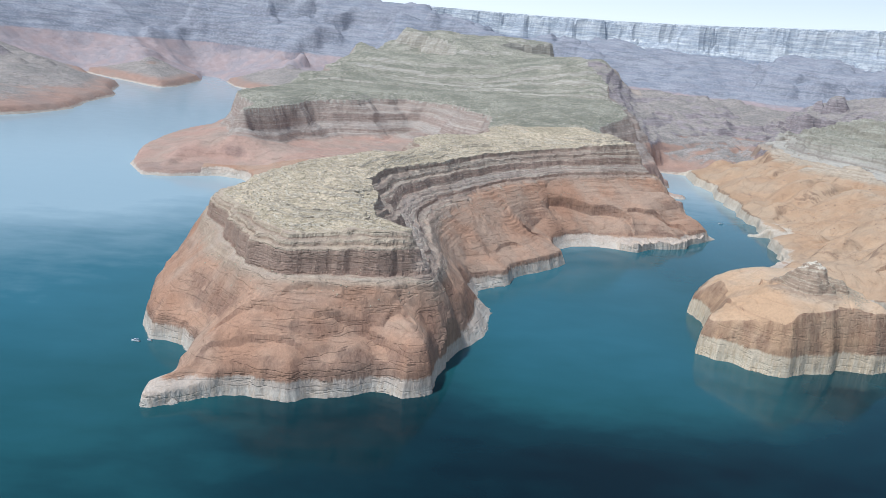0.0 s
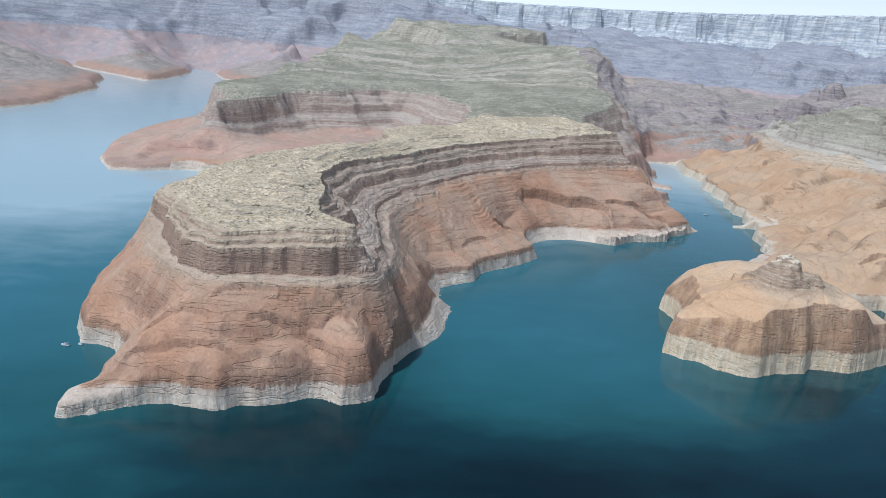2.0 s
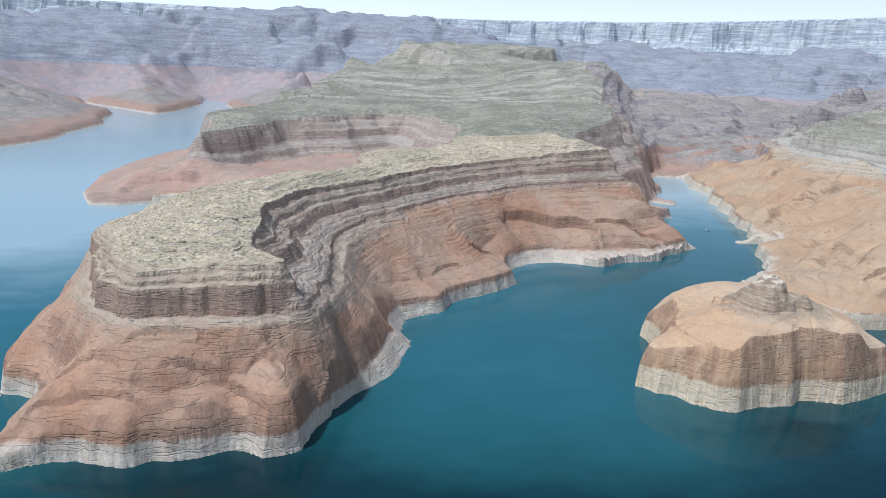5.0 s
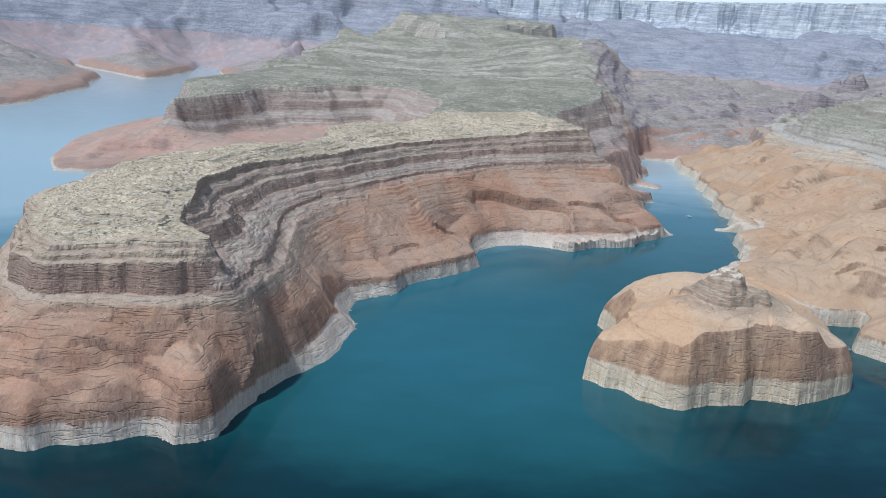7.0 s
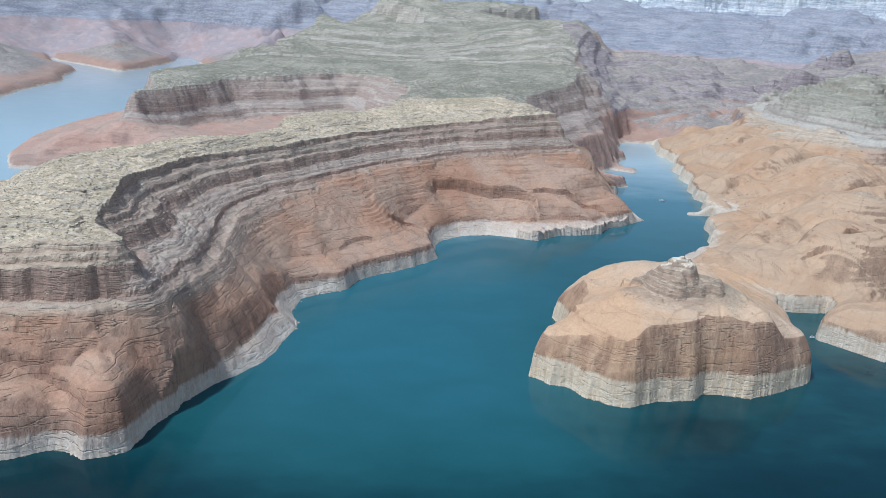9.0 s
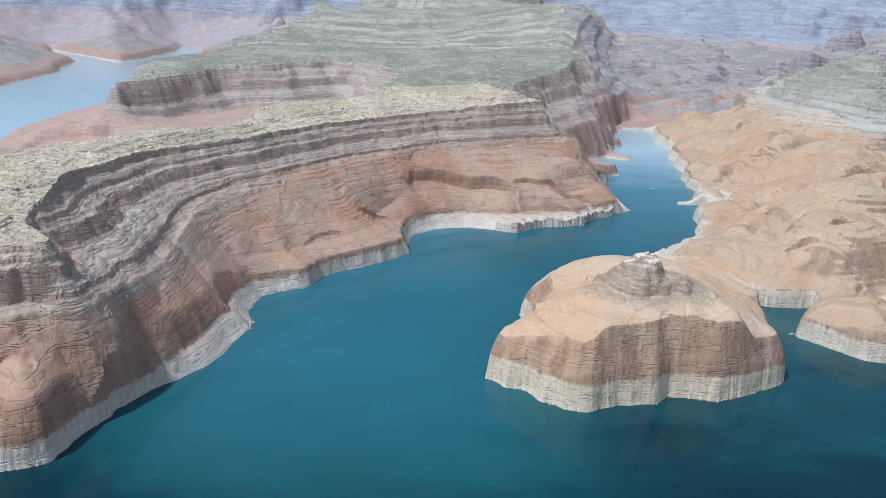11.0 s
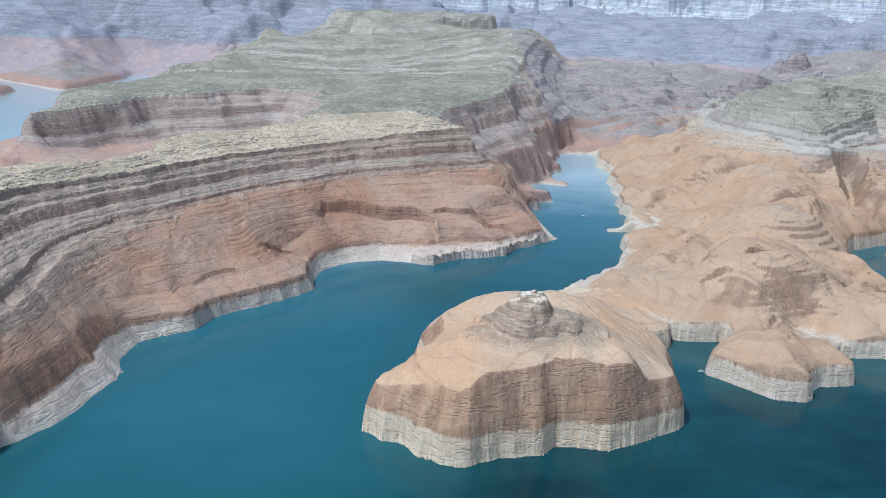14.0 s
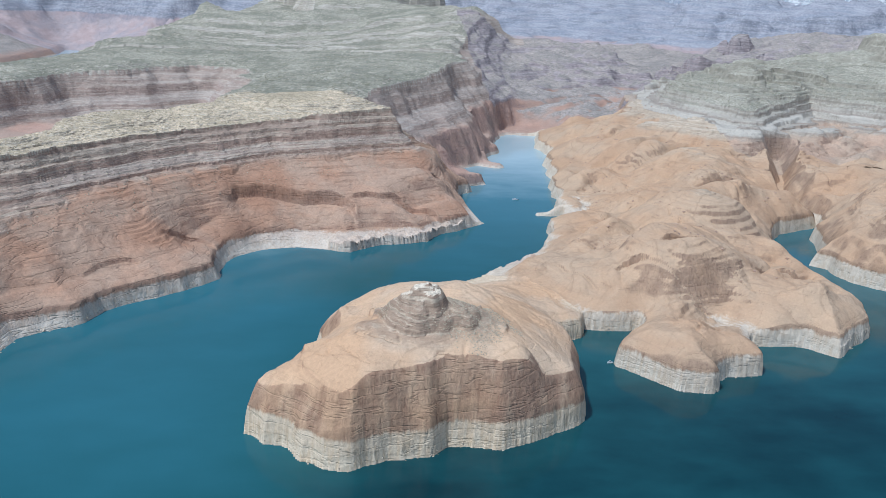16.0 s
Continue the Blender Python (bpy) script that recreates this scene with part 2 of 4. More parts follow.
    hgt = m.math("ADD", hgt, m.math("ADD", m.math("MULTIPLY", joint, 0.22 * grain), m.math("MULTIPLY", grit, 0.08 * grain)))
    m.put(bump.inputs["Height"], hgt)
    m.t.links.new(bump.outputs[0], m.bsdf.inputs["Normal"])
    return m.mat


ORANGE, ORANGE_D = (0.45, 0.255, 0.16), (0.19, 0.105, 0.08)
GREYS = ((0.37, 0.262, 0.198), (0.56, 0.45, 0.34), (0.40, 0.265, 0.195))
WALL_BEDS = [(0.0, (0.5, 0.385, 0.28)), (0.10, (0.47, 0.4, 0.33)), (0.14, (0.368, 0.239, 0.178)), (0.20, (0.396, 0.267, 0.205)), (0.23, (0.47, 0.425, 0.36)),
             (0.38, (0.5, 0.46, 0.4)), (0.43, (0.403, 0.28, 0.224)), (0.60, (0.41, 0.295, 0.235)), (0.63, (0.46, 0.39, 0.31)), (0.69, (0.44, 0.37, 0.29)),
             (0.71, (0.383, 0.287, 0.225)), (0.77, (0.46, 0.4, 0.32)), (0.86, (0.43, 0.37, 0.29)), (0.89, (0.41, 0.315, 0.246)), (0.98, (0.415, 0.329, 0.25)), (1.05, (0.55, 0.475, 0.36))]
HEAD_BEDS = [(0.0, (0.504, 0.37, 0.256)), (0.08, (0.504, 0.41, 0.312)), (0.13, (0.347, 0.225, 0.167)), (0.35, (0.41, 0.275, 0.205)), (0.46, (0.357, 0.235, 0.172)), (0.64, (0.42, 0.29, 0.214)),
             (0.68, (0.588, 0.47, 0.335)), (0.76, (0.378, 0.28, 0.195)), (0.80, (0.588, 0.48, 0.344)), (0.88, (0.378, 0.28, 0.2)), (0.92, (0.63, 0.52, 0.372)), (1.0, (0.504, 0.4, 0.279)), (1.06, (0.651, 0.54, 0.386))]
M_MESA = rock_material("mesa_sandstone", ORANGE, ORANGE_D, GREYS, (0.52, 0.43, 0.33), (0.36, 0.33, 0.25), 86, 180, scrub_amount=0.4, ring_col=(0.66, 0.575, 0.475), ring=14.0, blush=0.55, varnish_shade_amount=0.45, series=WALL_BEDS, head_beds=HEAD_BEDS, varnish_shade_top=58.0, cliff_dark=0.08, sag=14.0, wobble=3.0)
# high cliff_dark here paints the overhang shade under each ledge
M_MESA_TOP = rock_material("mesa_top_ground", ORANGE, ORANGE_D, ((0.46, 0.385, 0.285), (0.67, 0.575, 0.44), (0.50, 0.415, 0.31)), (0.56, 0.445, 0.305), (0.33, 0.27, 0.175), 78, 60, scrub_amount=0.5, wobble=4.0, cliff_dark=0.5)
M_BUTTE = rock_material("butte_sandstone", (0.60, 0.385, 0.23), (0.225, 0.115, 0.075), ((0.38, 0.27, 0.19), (0.52, 0.42, 0.31), (0.40, 0.29, 0.205)), (0.66, 0.56, 0.43), (0.42, 0.37, 0.27), 75, 88, 19.0, 0.25, ring_col=(0.71, 0.585, 0.425), grain=0.6, varnish_shade_amount=0.68)
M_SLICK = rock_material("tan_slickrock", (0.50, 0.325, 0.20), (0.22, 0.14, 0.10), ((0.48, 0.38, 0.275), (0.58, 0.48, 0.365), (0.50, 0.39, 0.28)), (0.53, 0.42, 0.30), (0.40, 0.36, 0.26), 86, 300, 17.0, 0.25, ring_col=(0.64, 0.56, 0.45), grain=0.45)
LAYER_BEDS = [(0.0, (0.447, 0.327, 0.232)), (0.12, (0.516, 0.447, 0.361)), (0.20, (0.292, 0.232, 0.181)), (0.26, (0.516, 0.464, 0.387)), (0.44, (0.55, 0.499, 0.421)), (0.50, (0.284, 0.232, 0.189)),
              (0.56, (0.447, 0.396, 0.327)), (0.70, (0.499, 0.456, 0.378)), (0.76, (0.292, 0.249, 0.198)), (0.84, (0.473, 0.43, 0.353)), (0.94, (0.327, 0.284, 0.224)), (1.0, (0.482, 0.447, 0.361)), (1.15, (0.344, 0.318, 0.241))]
M_LAYER = rock_material("layered_pale_sandstone", (0.49, 0.335, 0.235), (0.24, 0.16, 0.125), ((0.34, 0.29, 0.235), (0.55, 0.49, 0.40), (0.40, 0.335, 0.265)), (0.40, 0.36, 0.28), (0.21, 0.205, 0.15), 90, 116, 11.0, 0.5, cliff_dark=0.75, series=LAYER_BEDS, wobble=5.0, named_share=0.7)
M_BACK = rock_material("back_mesa_sandstone", (0.49, 0.31, 0.235), (0.25, 0.165, 0.145), ((0.37, 0.29, 0.24), (0.52, 0.435, 0.36), (0.39, 0.29, 0.235)), (0.42, 0.37, 0.29), (0.27, 0.255, 0.185), 86, 240, 5.0, 0.6, ring_col=(0.52, 0.41, 0.33), series=WALL_BEDS, wobble=6.0, named_share=0.22)
M_BACK_TOP = rock_material("back_mesa_top_ground", (0.49, 0.31, 0.235), (0.25, 0.165, 0.145), ((0.42, 0.375, 0.305), (0.58, 0.52, 0.43), (0.45, 0.39, 0.31)), (0.37, 0.33, 0.25), (0.21, 0.205, 0.15), 62, 50, 10.0, 0.7)
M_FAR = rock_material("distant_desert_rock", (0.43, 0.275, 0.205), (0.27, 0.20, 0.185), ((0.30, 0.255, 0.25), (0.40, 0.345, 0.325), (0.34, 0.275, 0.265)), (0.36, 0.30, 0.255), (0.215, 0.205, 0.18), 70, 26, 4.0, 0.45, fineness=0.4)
# range and plateau: the blue of distance haze is put into the rock colours
M_RANGE = rock_material("hazed_range_rock", (0.44, 0.335, 0.31), (0.26, 0.24, 0.27), ((0.29, 0.30, 0.335), (0.37, 0.365, 0.385), (0.33, 0.32, 0.345)), (0.32, 0.335, 0.36), (0.23, 0.255, 0.295), 150, 500, -50.0, 0.5, grain=0.4, fineness=0.16)
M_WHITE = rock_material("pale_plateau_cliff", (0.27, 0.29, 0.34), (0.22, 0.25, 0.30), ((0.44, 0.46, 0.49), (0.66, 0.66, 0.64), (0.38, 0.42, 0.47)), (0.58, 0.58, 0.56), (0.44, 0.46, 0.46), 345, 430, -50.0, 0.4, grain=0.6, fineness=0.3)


def water_material():
    m = Nodes("lake_water")
    big = m.noise(m.scaled(0.004, 0.007, 0.01), 1, 4)
    patch = m.noise(m.scaled(0.02, 0.035, 0.02), 1, 4)
    # clear deep water by the dam end, siltier towards the inflows; sky reflection is painted into the colour of the far
    # arm and the open north-west bay
    sep = m.node("ShaderNodeSeparateXYZ", Vector=m.pos.outputs["Position"])
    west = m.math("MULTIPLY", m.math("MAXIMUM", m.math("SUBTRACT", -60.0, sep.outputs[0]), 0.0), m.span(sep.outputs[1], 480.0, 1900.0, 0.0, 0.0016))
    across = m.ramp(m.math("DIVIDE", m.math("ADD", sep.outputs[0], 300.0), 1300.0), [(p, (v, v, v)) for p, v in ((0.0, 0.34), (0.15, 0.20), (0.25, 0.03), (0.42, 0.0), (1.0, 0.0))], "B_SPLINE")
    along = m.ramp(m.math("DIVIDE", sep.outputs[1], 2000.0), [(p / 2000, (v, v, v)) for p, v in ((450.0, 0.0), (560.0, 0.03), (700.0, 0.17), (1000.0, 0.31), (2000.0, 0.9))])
    # paler mid channel: reflected cloud painted into the base colour
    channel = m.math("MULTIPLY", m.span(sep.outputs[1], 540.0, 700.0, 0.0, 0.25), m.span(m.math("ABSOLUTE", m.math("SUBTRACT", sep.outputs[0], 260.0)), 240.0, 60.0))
    silt_sheen = m.math("ADD", m.math("ADD", along, channel), m.math("ADD", west, across))
    silt_sheen = m.math("ADD", silt_sheen, m.math("MULTIPLY", m.math("SUBTRACT", m.math("ADD", m.math("MULTIPLY", big, 0.7), m.math("MULTIPLY", patch, 0.3)), 0.5), 0.45))
    silt_sheen = m.math("ADD", silt_sheen, m.math("MULTIPLY", m.span(sep.outputs[1], 1150.0, 2000.0, 0.0, 0.30), m.span(sep.outputs[0], 420.0, 580.0)))
    c = m.ramp(silt_sheen, [(0.0, (0.002, 0.012, 0.018)), (0.15, (0.005, 0.034, 0.043)), (0.30, (0.017, 0.088, 0.100)), (0.62, (0.036, 0.150, 0.190)), (1.0, (0.35, 0.46, 0.49))])
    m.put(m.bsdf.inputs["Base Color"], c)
    m.put(m.bsdf.inputs["Roughness"], m.span(patch, 0.35, 0.65, 0.08, 0.14))
    m.bsdf.inputs["IOR"].default_value, m.bsdf.inputs["Specular IOR Level"].default_value = 1.33, 0.38
    w1 = m.noise(m.scaled(0.35, 0.35, 0.35), 1, 4, 0.6)
    w2 = m.noise(m.scaled(0.05, 0.09, 0.05), 1, 3, 0.5)
    bump = m.node("ShaderNodeBump", Strength=0.08, Distance=0.5)
    m.put(bump.inputs["Height"], m.math("ADD", m.math("MULTIPLY", w1, 0.5), w2))
    m.t.links.new(bump.outputs[0], m.bsdf.inputs["Normal"])
    return m.mat


M_WATER = water_material()


def plain(name, col, rough=0.6, metal=0.0):
    m = Nodes(name)
    n = m.noise(m.pos.outputs["Position"], 2.0, 4)
    m.put(m.bsdf.inputs["Base Color"], m.mix(m.span(n, 0.3, 0.7), tuple(v * 0.88 for v in col), col))
    m.bsdf.inputs["Roughness"].default_value, m.bsdf.inputs["Metallic"].default_value = rough, metal
    return m.mat


# ---------------------------------------------------------------- plan of the shores (metres, lake level is z = 0)
WEST_SHORE = [(-851, 3762), (-770, 3751), (-622, 3368), (-506, 3192), (-502, 3056), (-474, 2727), (-461, 2543), (-420, 2257), (-430, 2059),
              (-458, 1963), (-469, 1828), (-465, 1643), (-440, 1500), (-395, 1417), (-350, 1424), (-275, 1462), (-225, 1450), (-190, 1380),
              (-170, 1250), (-175, 1100), (-190, 980), (-198, 880), (-192, 800), (-182, 750), (-169, 721), (-154, 720), (-137, 713), (-118, 690), (-122, 640), (-137, 622)]
HEAD_SHORE = [(-137, 598), (-128, 597), (-107, 614), (-84, 625), (-60, 625), (-34, 618), (8, 634), (36, 647), (58, 636), (82, 645),
              (90, 674), (102, 722), (113, 739), (136, 766), (147, 796), (158, 848), (149, 886), (150, 918), (168, 936), (194, 950), (203, 977), (225, 1000), (264, 1030),
              (290, 1065), (287, 1101), (299, 1136), (323, 1161), (364, 1172), (426, 1158), (463, 1186), (521, 1200), (541, 1234), (608, 1286)]
CANYON_WEST = [(587, 1340), (582, 1387), (590, 1440), (615, 1461), (590, 1468), (600, 1495), (648, 1514), (605, 1530), (627, 1562), (625, 1630), (648, 1657), (682, 1637), (697, 1650), (675, 1690),
               (678, 1740), (712, 1784), (705, 1850), (745, 1971), (770, 1997), (833, 1992)]
CANYON_EAST = [(798, 1844), (812, 1770), (776, 1673), (780, 1640), (766, 1590), (770, 1556), (745, 1500), (750, 1473), (735, 1440), (746, 1419), (728, 1375), (732, 1342),
               (691, 1338), (691, 1330), (728, 1328), (722, 1307), (690, 1262), (684, 1220), (665, 1165), (650, 1140), (620, 1113), (588, 1080), (548, 1036), (505, 1000)]
BUTTE_SHORE = [(458, 966), (430, 942), (405, 901), (411, 861), (385, 815), (362, 775), (375, 764), (400, 745), (417, 732), (436, 726), (462, 737), (492, 745),
               (504, 754), (539, 749), (561, 757), (586, 769), (605, 783), (611, 814), (621, 857), (621, 890), (617, 912), (640, 924), (650, 945)]
COVE_SHORE = [(686, 940), (704, 943), (701, 928), (680, 905), (658, 874), (683, 847), (698, 829), (722, 824), (733, 831), (731, 837), (748, 851), (780, 855), (786, 875),
              (790, 895), (799, 911), (840, 911), (857, 902), (875, 883), (891, 902), (930, 932), (950, 966)]
EAST_SHORE = [(948, 1020), (940, 1080), (950, 1150), (985, 1210), (1024, 1263), (1047, 1272), (1103, 1300), (1080, 1255), (1060, 1245), (1053, 1225), (1015, 1150), (990, 1135), (1003, 1120), (1005, 1080),
              (1035, 1045), (1110, 1000), (1300, 900), (2600, 700)]
SOUTH_SHORE = [(2600, -1400), (-3200, -1400), (-3000, 1000), (-1500, 1500), (-1000, 1800), (-865, 2018), (-839, 2093), (-821, 2195), (-847, 2368),
               (-850, 2600), (-903, 2731), (-952, 2942), (-1109, 3114), (-1262, 3400), (-1180, 3300), (-1009, 3160), (-825, 2995), (-790, 3119), (-790, 3487)]
LAKE = WEST_SHORE + HEAD_SHORE + CANYON_WEST + CANYON_EAST + BUTTE_SHORE + COVE_SHORE + EAST_SHORE + SOUTH_SHORE

# rims of the flat-topped mesas
MESA_RIM = [(-138, 892), (-116, 838), (-102, 795), (-76, 752), (-60, 720), (-46, 709), (1, 714), (56, 726), (44, 748), (27, 765), (19, 810), (8, 881), (30, 959), (72, 1030),
            (106, 1075), (162, 1160), (246, 1246), (311, 1306), (385, 1345), (482, 1397), (440, 1470), (455, 1560), (475, 1612), (525, 1730), (600, 1880), (690, 2200),
            (766, 2575), (900, 3200), (700, 3700), (340, 3950), (57, 4000), (-60, 3400), (-120, 2900), (-160, 2500), (-250, 2250), (-300, 2000), (-300, 1780), (-250, 1590), (-205, 1700),
            (-120, 1850), (-20, 1980), (80, 2050), (150, 2035), (195, 1950), (222, 1800), (238, 1640), (219, 1420), (170, 1370), (103, 1326), (75, 1280), (80, 1205), (50, 1110), (-10, 1060), (-66, 995), (-108, 945)]
LAYER_RIM = [(1170, 2040), (1090, 1860), (1106, 1730), (1104, 1615), (1130, 1590), (1165, 1630), (1200, 1665), (1262, 1720), (1335, 1790), (1395, 1850), (1435, 1800), (1452, 1735), (1500, 1715),
             (1570, 1750), (1900, 1700), (2400, 1900), (2300, 2600), (1700, 2400), (1400, 2250), (1240, 2150)]
LAYER_TIER = [(1230, 2000), (1215, 1880), (1260, 1850), (1340, 1920), (1420, 1960), (1520, 1890), (1640, 1880), (1900, 1820), (2300, 1990), (2200, 2500), (1700, 2320), (1420, 2180), (1280, 2080)]
RED_RIM = [(1405, 2580), (1450, 2530), (1560, 2500), (1660, 2560), (1780, 2480), (2000, 2500), (2300, 2420), (2700, 2500), (2700, 3000), (2000, 3050), (1700, 2900), (1560, 2800), (1480, 2680)]

# height of the mesa tops: x, y, z
TOPS = [(55, 720, 119), (-44, 703, 114), (-125, 850, 106), (28, 836, 136), (8, 902, 130), (100, 1080, 126), (252, 1310, 127), (477, 1395, 137), (475, 1612, 146),
        (219, 1704, 138), (-250, 1600, 110), (-200, 1800, 114), (0, 1900, 122), (-149, 2498, 151), (766, 2575, 178), (600, 1880, 160), (57, 4000, 190), (-300, 2000, 120)]
# smooth rock between shore and cliffs: x, y, height, run
SLICK_A = [(-130, 605, 17, 6), (-112, 616, 20, 7), (-92, 650, 52, 18), (-60, 660, 68, 25), (40, 690, 68, 26), (-175, 800, 56, 20), (85, 662, 62, 14), (96, 705, 62, 14), (105, 750, 62, 13), (150, 860, 52, 14), (200, 990, 40, 30),
           (250, 1090, 42, 36), (330, 1180, 66, 26), (430, 1200, 66, 34), (560, 1270, 50, 22), (605, 1285, 6, 20), (560, 1400, 62, 22), (640, 1640, 8, 30),
           (670, 1800, 30, 40), (770, 2060, 14, 80), (-190, 1100, 60, 40), (-150, 1300, 50, 60)]
SLICK_B = [(830, 1880, 45, 25), (800, 1620, 50, 25), (790, 1470, 48, 25), (735, 1345, 30, 14), (705, 1240, 34, 18), (690, 1140, 34, 22), (643, 1077, 19, 16),
           (376, 776, 48, 9), (403, 750, 57, 11), (394, 835, 44, 11), (425, 742, 64, 13), (455, 745, 78, 13), (508, 765, 82, 13), (540, 765, 77, 13), (585, 778, 52, 12), (614, 825, 46, 12), (490, 800, 84, 15), (418, 812, 64, 22), (448, 800, 80, 26), (435, 895, 56, 14), (480, 900, 66, 18), (520, 890, 68, 20), (540, 950, 42, 22), (525, 1000, 20, 16), (580, 1040, 18, 16), (615, 985, 22, 16),
           (850, 1150, 84, 60), (760, 1000, 58, 26), (860, 950, 52, 20), (915, 990, 44, 18), (930, 1120, 48, 20)]
SLICK_C = [(725, 860, 40, 8), (690, 885, 36, 8), (775, 925, 24, 12), (1100, 1100, 78, 22), (1200, 1250, 84, 30), (1090, 1330, 60, 22), (1000, 1400, 84, 60), (695, 1334, 5, 6),
           (950, 1600, 76, 60), (1020, 1590, 90, 60), (1020, 1800, 72, 60), (-900, 2300, 30, 60), (-1100, 2900, 42, 80), (-1300, 3300, 42, 80), (-780, 3250, 50, 80), (1000, 2400, 34, 120),
           (1320, 3400, 78, 200), (1000, 3000, 60, 200)]
SLICK_D = [(-380, 1440, 16, 40), (-300, 1540, 36, 60), (-430, 2000, 26, 60), (-440, 2300, 22, 40), (-480, 3000, 26, 60), (2500, 1500, 80, 60), (2000, 900, 60, 60), (-1600, 1800, 36, 60)]


# arched hollows in the smooth rock: x, y, half width, half height, depth, lean of the uphill way from +y towards -x in degrees
ALCOVES = [(14, 655, 34, 15, 5, 0), (-16, 668, 36, 15, 4, 5), (-78, 656, 34, 14, 4, 0), (-60, 634, 44, 12, 3, 0), (52, 672, 14, 12, 3, 10),
           (355, 1190, 84, 42, 11, 16), (480, 1232, 60, 22, 5, 8), (258, 1092, 34, 24, 3, 40), (205, 1010, 30, 16, 2, 45), (552, 1330, 22, 16, 4, 60),
           (760, 1000, 24, 12, 6, 0), (705, 985, 16, 9, 5, 0), (870, 1000, 26, 12, 5, 0)]


# ---------------------------------------------------------------- noise and distance
NOISE_TABLE = np.random.RandomState(7).rand(512, 512)


def vnoise(x, y, k=0):
    """Smooth noise from 0 to 1 with one cell to a unit."""
    x, y = x + 37.3 * k, y + 91.7 * k
    xi, yi = np.floor(x).astype(int), np.floor(y).astype(int)
    fx, fy = x - xi, y - yi
    fx, fy = fx * fx * fx * (fx * (fx * 6 - 15) + 10), fy * fy * fy * (fy * (fy * 6 - 15) + 10)
    a, b, c, d = xi & 511, (xi + 1) & 511, yi & 511, (yi + 1) & 511
    T = NOISE_TABLE
    return (T[a, c] * (1 - fx) + T[b, c] * fx) * (1 - fy) + (T[a, d] * (1 - fx) + T[b, d] * fx) * fy


def fbm(x, y, size, octaves=4, k=0, gain=0.5):
    """Layered noise about -1 to 1, with its largest features `size` metres wide."""
    total, amp, norm = np.zeros_like(x), 1.0, 0.0
    for o in range(octaves):
        total += amp * (vnoise(x / size, y / size, k + 5 * o) * 2 - 1)
        norm += amp
        amp, size = amp * gain, size * 0.5
    return total / norm * 1.6


def inside_distance(x, y, ring):
    """Signed distance to a closed outline, positive inside."""
    best, odd = np.full(x.shape, 1e18), np.zeros(x.shape, bool)
    for (ax, ay), (bx, by) in zip(ring, ring[1:] + ring[:1]):
        ex, ey = bx - ax, by - ay
        px, py = x - ax, y - ay
        t = np.clip((px * ex + py * ey) / (ex * ex + ey * ey), 0, 1)
        best = np.minimum(best, (px - t * ex) ** 2 + (py - t * ey) ** 2)
        if ay != by:
            odd ^= ((ay > y) != (by > y)) & (x < ex * (y - ay) / (by - ay) + ax)
    return np.where(odd, 1, -1) * np.sqrt(best)


def blended(x, y, points, power=3.0):
    """Inverse-distance blend of the values that follow x and y in each point."""
    n = len(points[0]) - 2
    wsum, out = np.zeros_like(x), [np.zeros_like(x) for _ in range(n)]
    for p in points:
        w = 1.0 / ((x - p[0]) ** 2 + (y - p[1]) ** 2 + 60.0) ** (power / 2)
        wsum += w
        for i in range(n):
            out[i] += w * p[2 + i]
    return [o / wsum for o in out]


def ramp01(v, a, b):
    t = np.clip((v - a) / (b - a), 0, 1)
    return t * t * (3 - 2 * t)


def terraced(z, x, y, step, sharp, k, warp=5.0):
    """Turns slopes into ledges: beds of uneven thickness with steep risers."""
    q = (z + warp * fbm(x, y, 260, 2, k)) / step
    q = q + 0.35 * np.sin(q * 1.7) + 0.2 * np.sin(q * 4.1 + 1.3)
    f = np.floor(q)
    r = q - f
    s = np.where(r < 0.5, 0.5 * (2 * r) ** sharp, 1 - 0.5 * (2 - 2 * r) ** sharp)
    return z + (f + s - q) * step * 0.9


# share of the drop reached at each share of the run: cliffs are the short runs
WALL_DROP = ([0.0, 0.03, 0.18, 0.20, 0.32, 0.40, 0.74, 0.76, 1.0], [0.0, 0.12, 0.23, 0.30, 0.38, 0.58, 0.80, 0.87, 1.0])
HEAD_DROP = ([0.0, 0.20, 0.23, 0.42, 0.45, 0.60, 0.70, 1.0], [0.0, 0.03, 0.13, 0.17, 0.27, 0.31, 0.88, 1.0])
LAYER_DROP = ([0.0, 0.04, 0.22, 0.26, 0.48, 0.52, 0.74, 0.78, 1.0], [0.0, 0.26, 0.34, 0.54, 0.60, 0.76, 0.80, 0.92, 1.0])
BOLD_DROP = ([0.0, 0.06, 0.20, 0.26, 0.42, 0.50, 0.66, 0.74, 1.0], [0.0, 0.14, 0.20, 0.46, 0.52, 0.76, 0.80, 0.94, 1.0])


def saw(x, y, ax, ay, size, k):
    """Curved ledges that cut across the slope: 0 to 1, rising slowly and dropping fast."""
    q = (ax * x + ay * y) / size + 0.9 * fbm(x, y, 4.5 * size, 3, k)
    f = q - np.floor(q)
    return np.where(f < 0.88, f / 0.88, (1 - f) / 0.12)


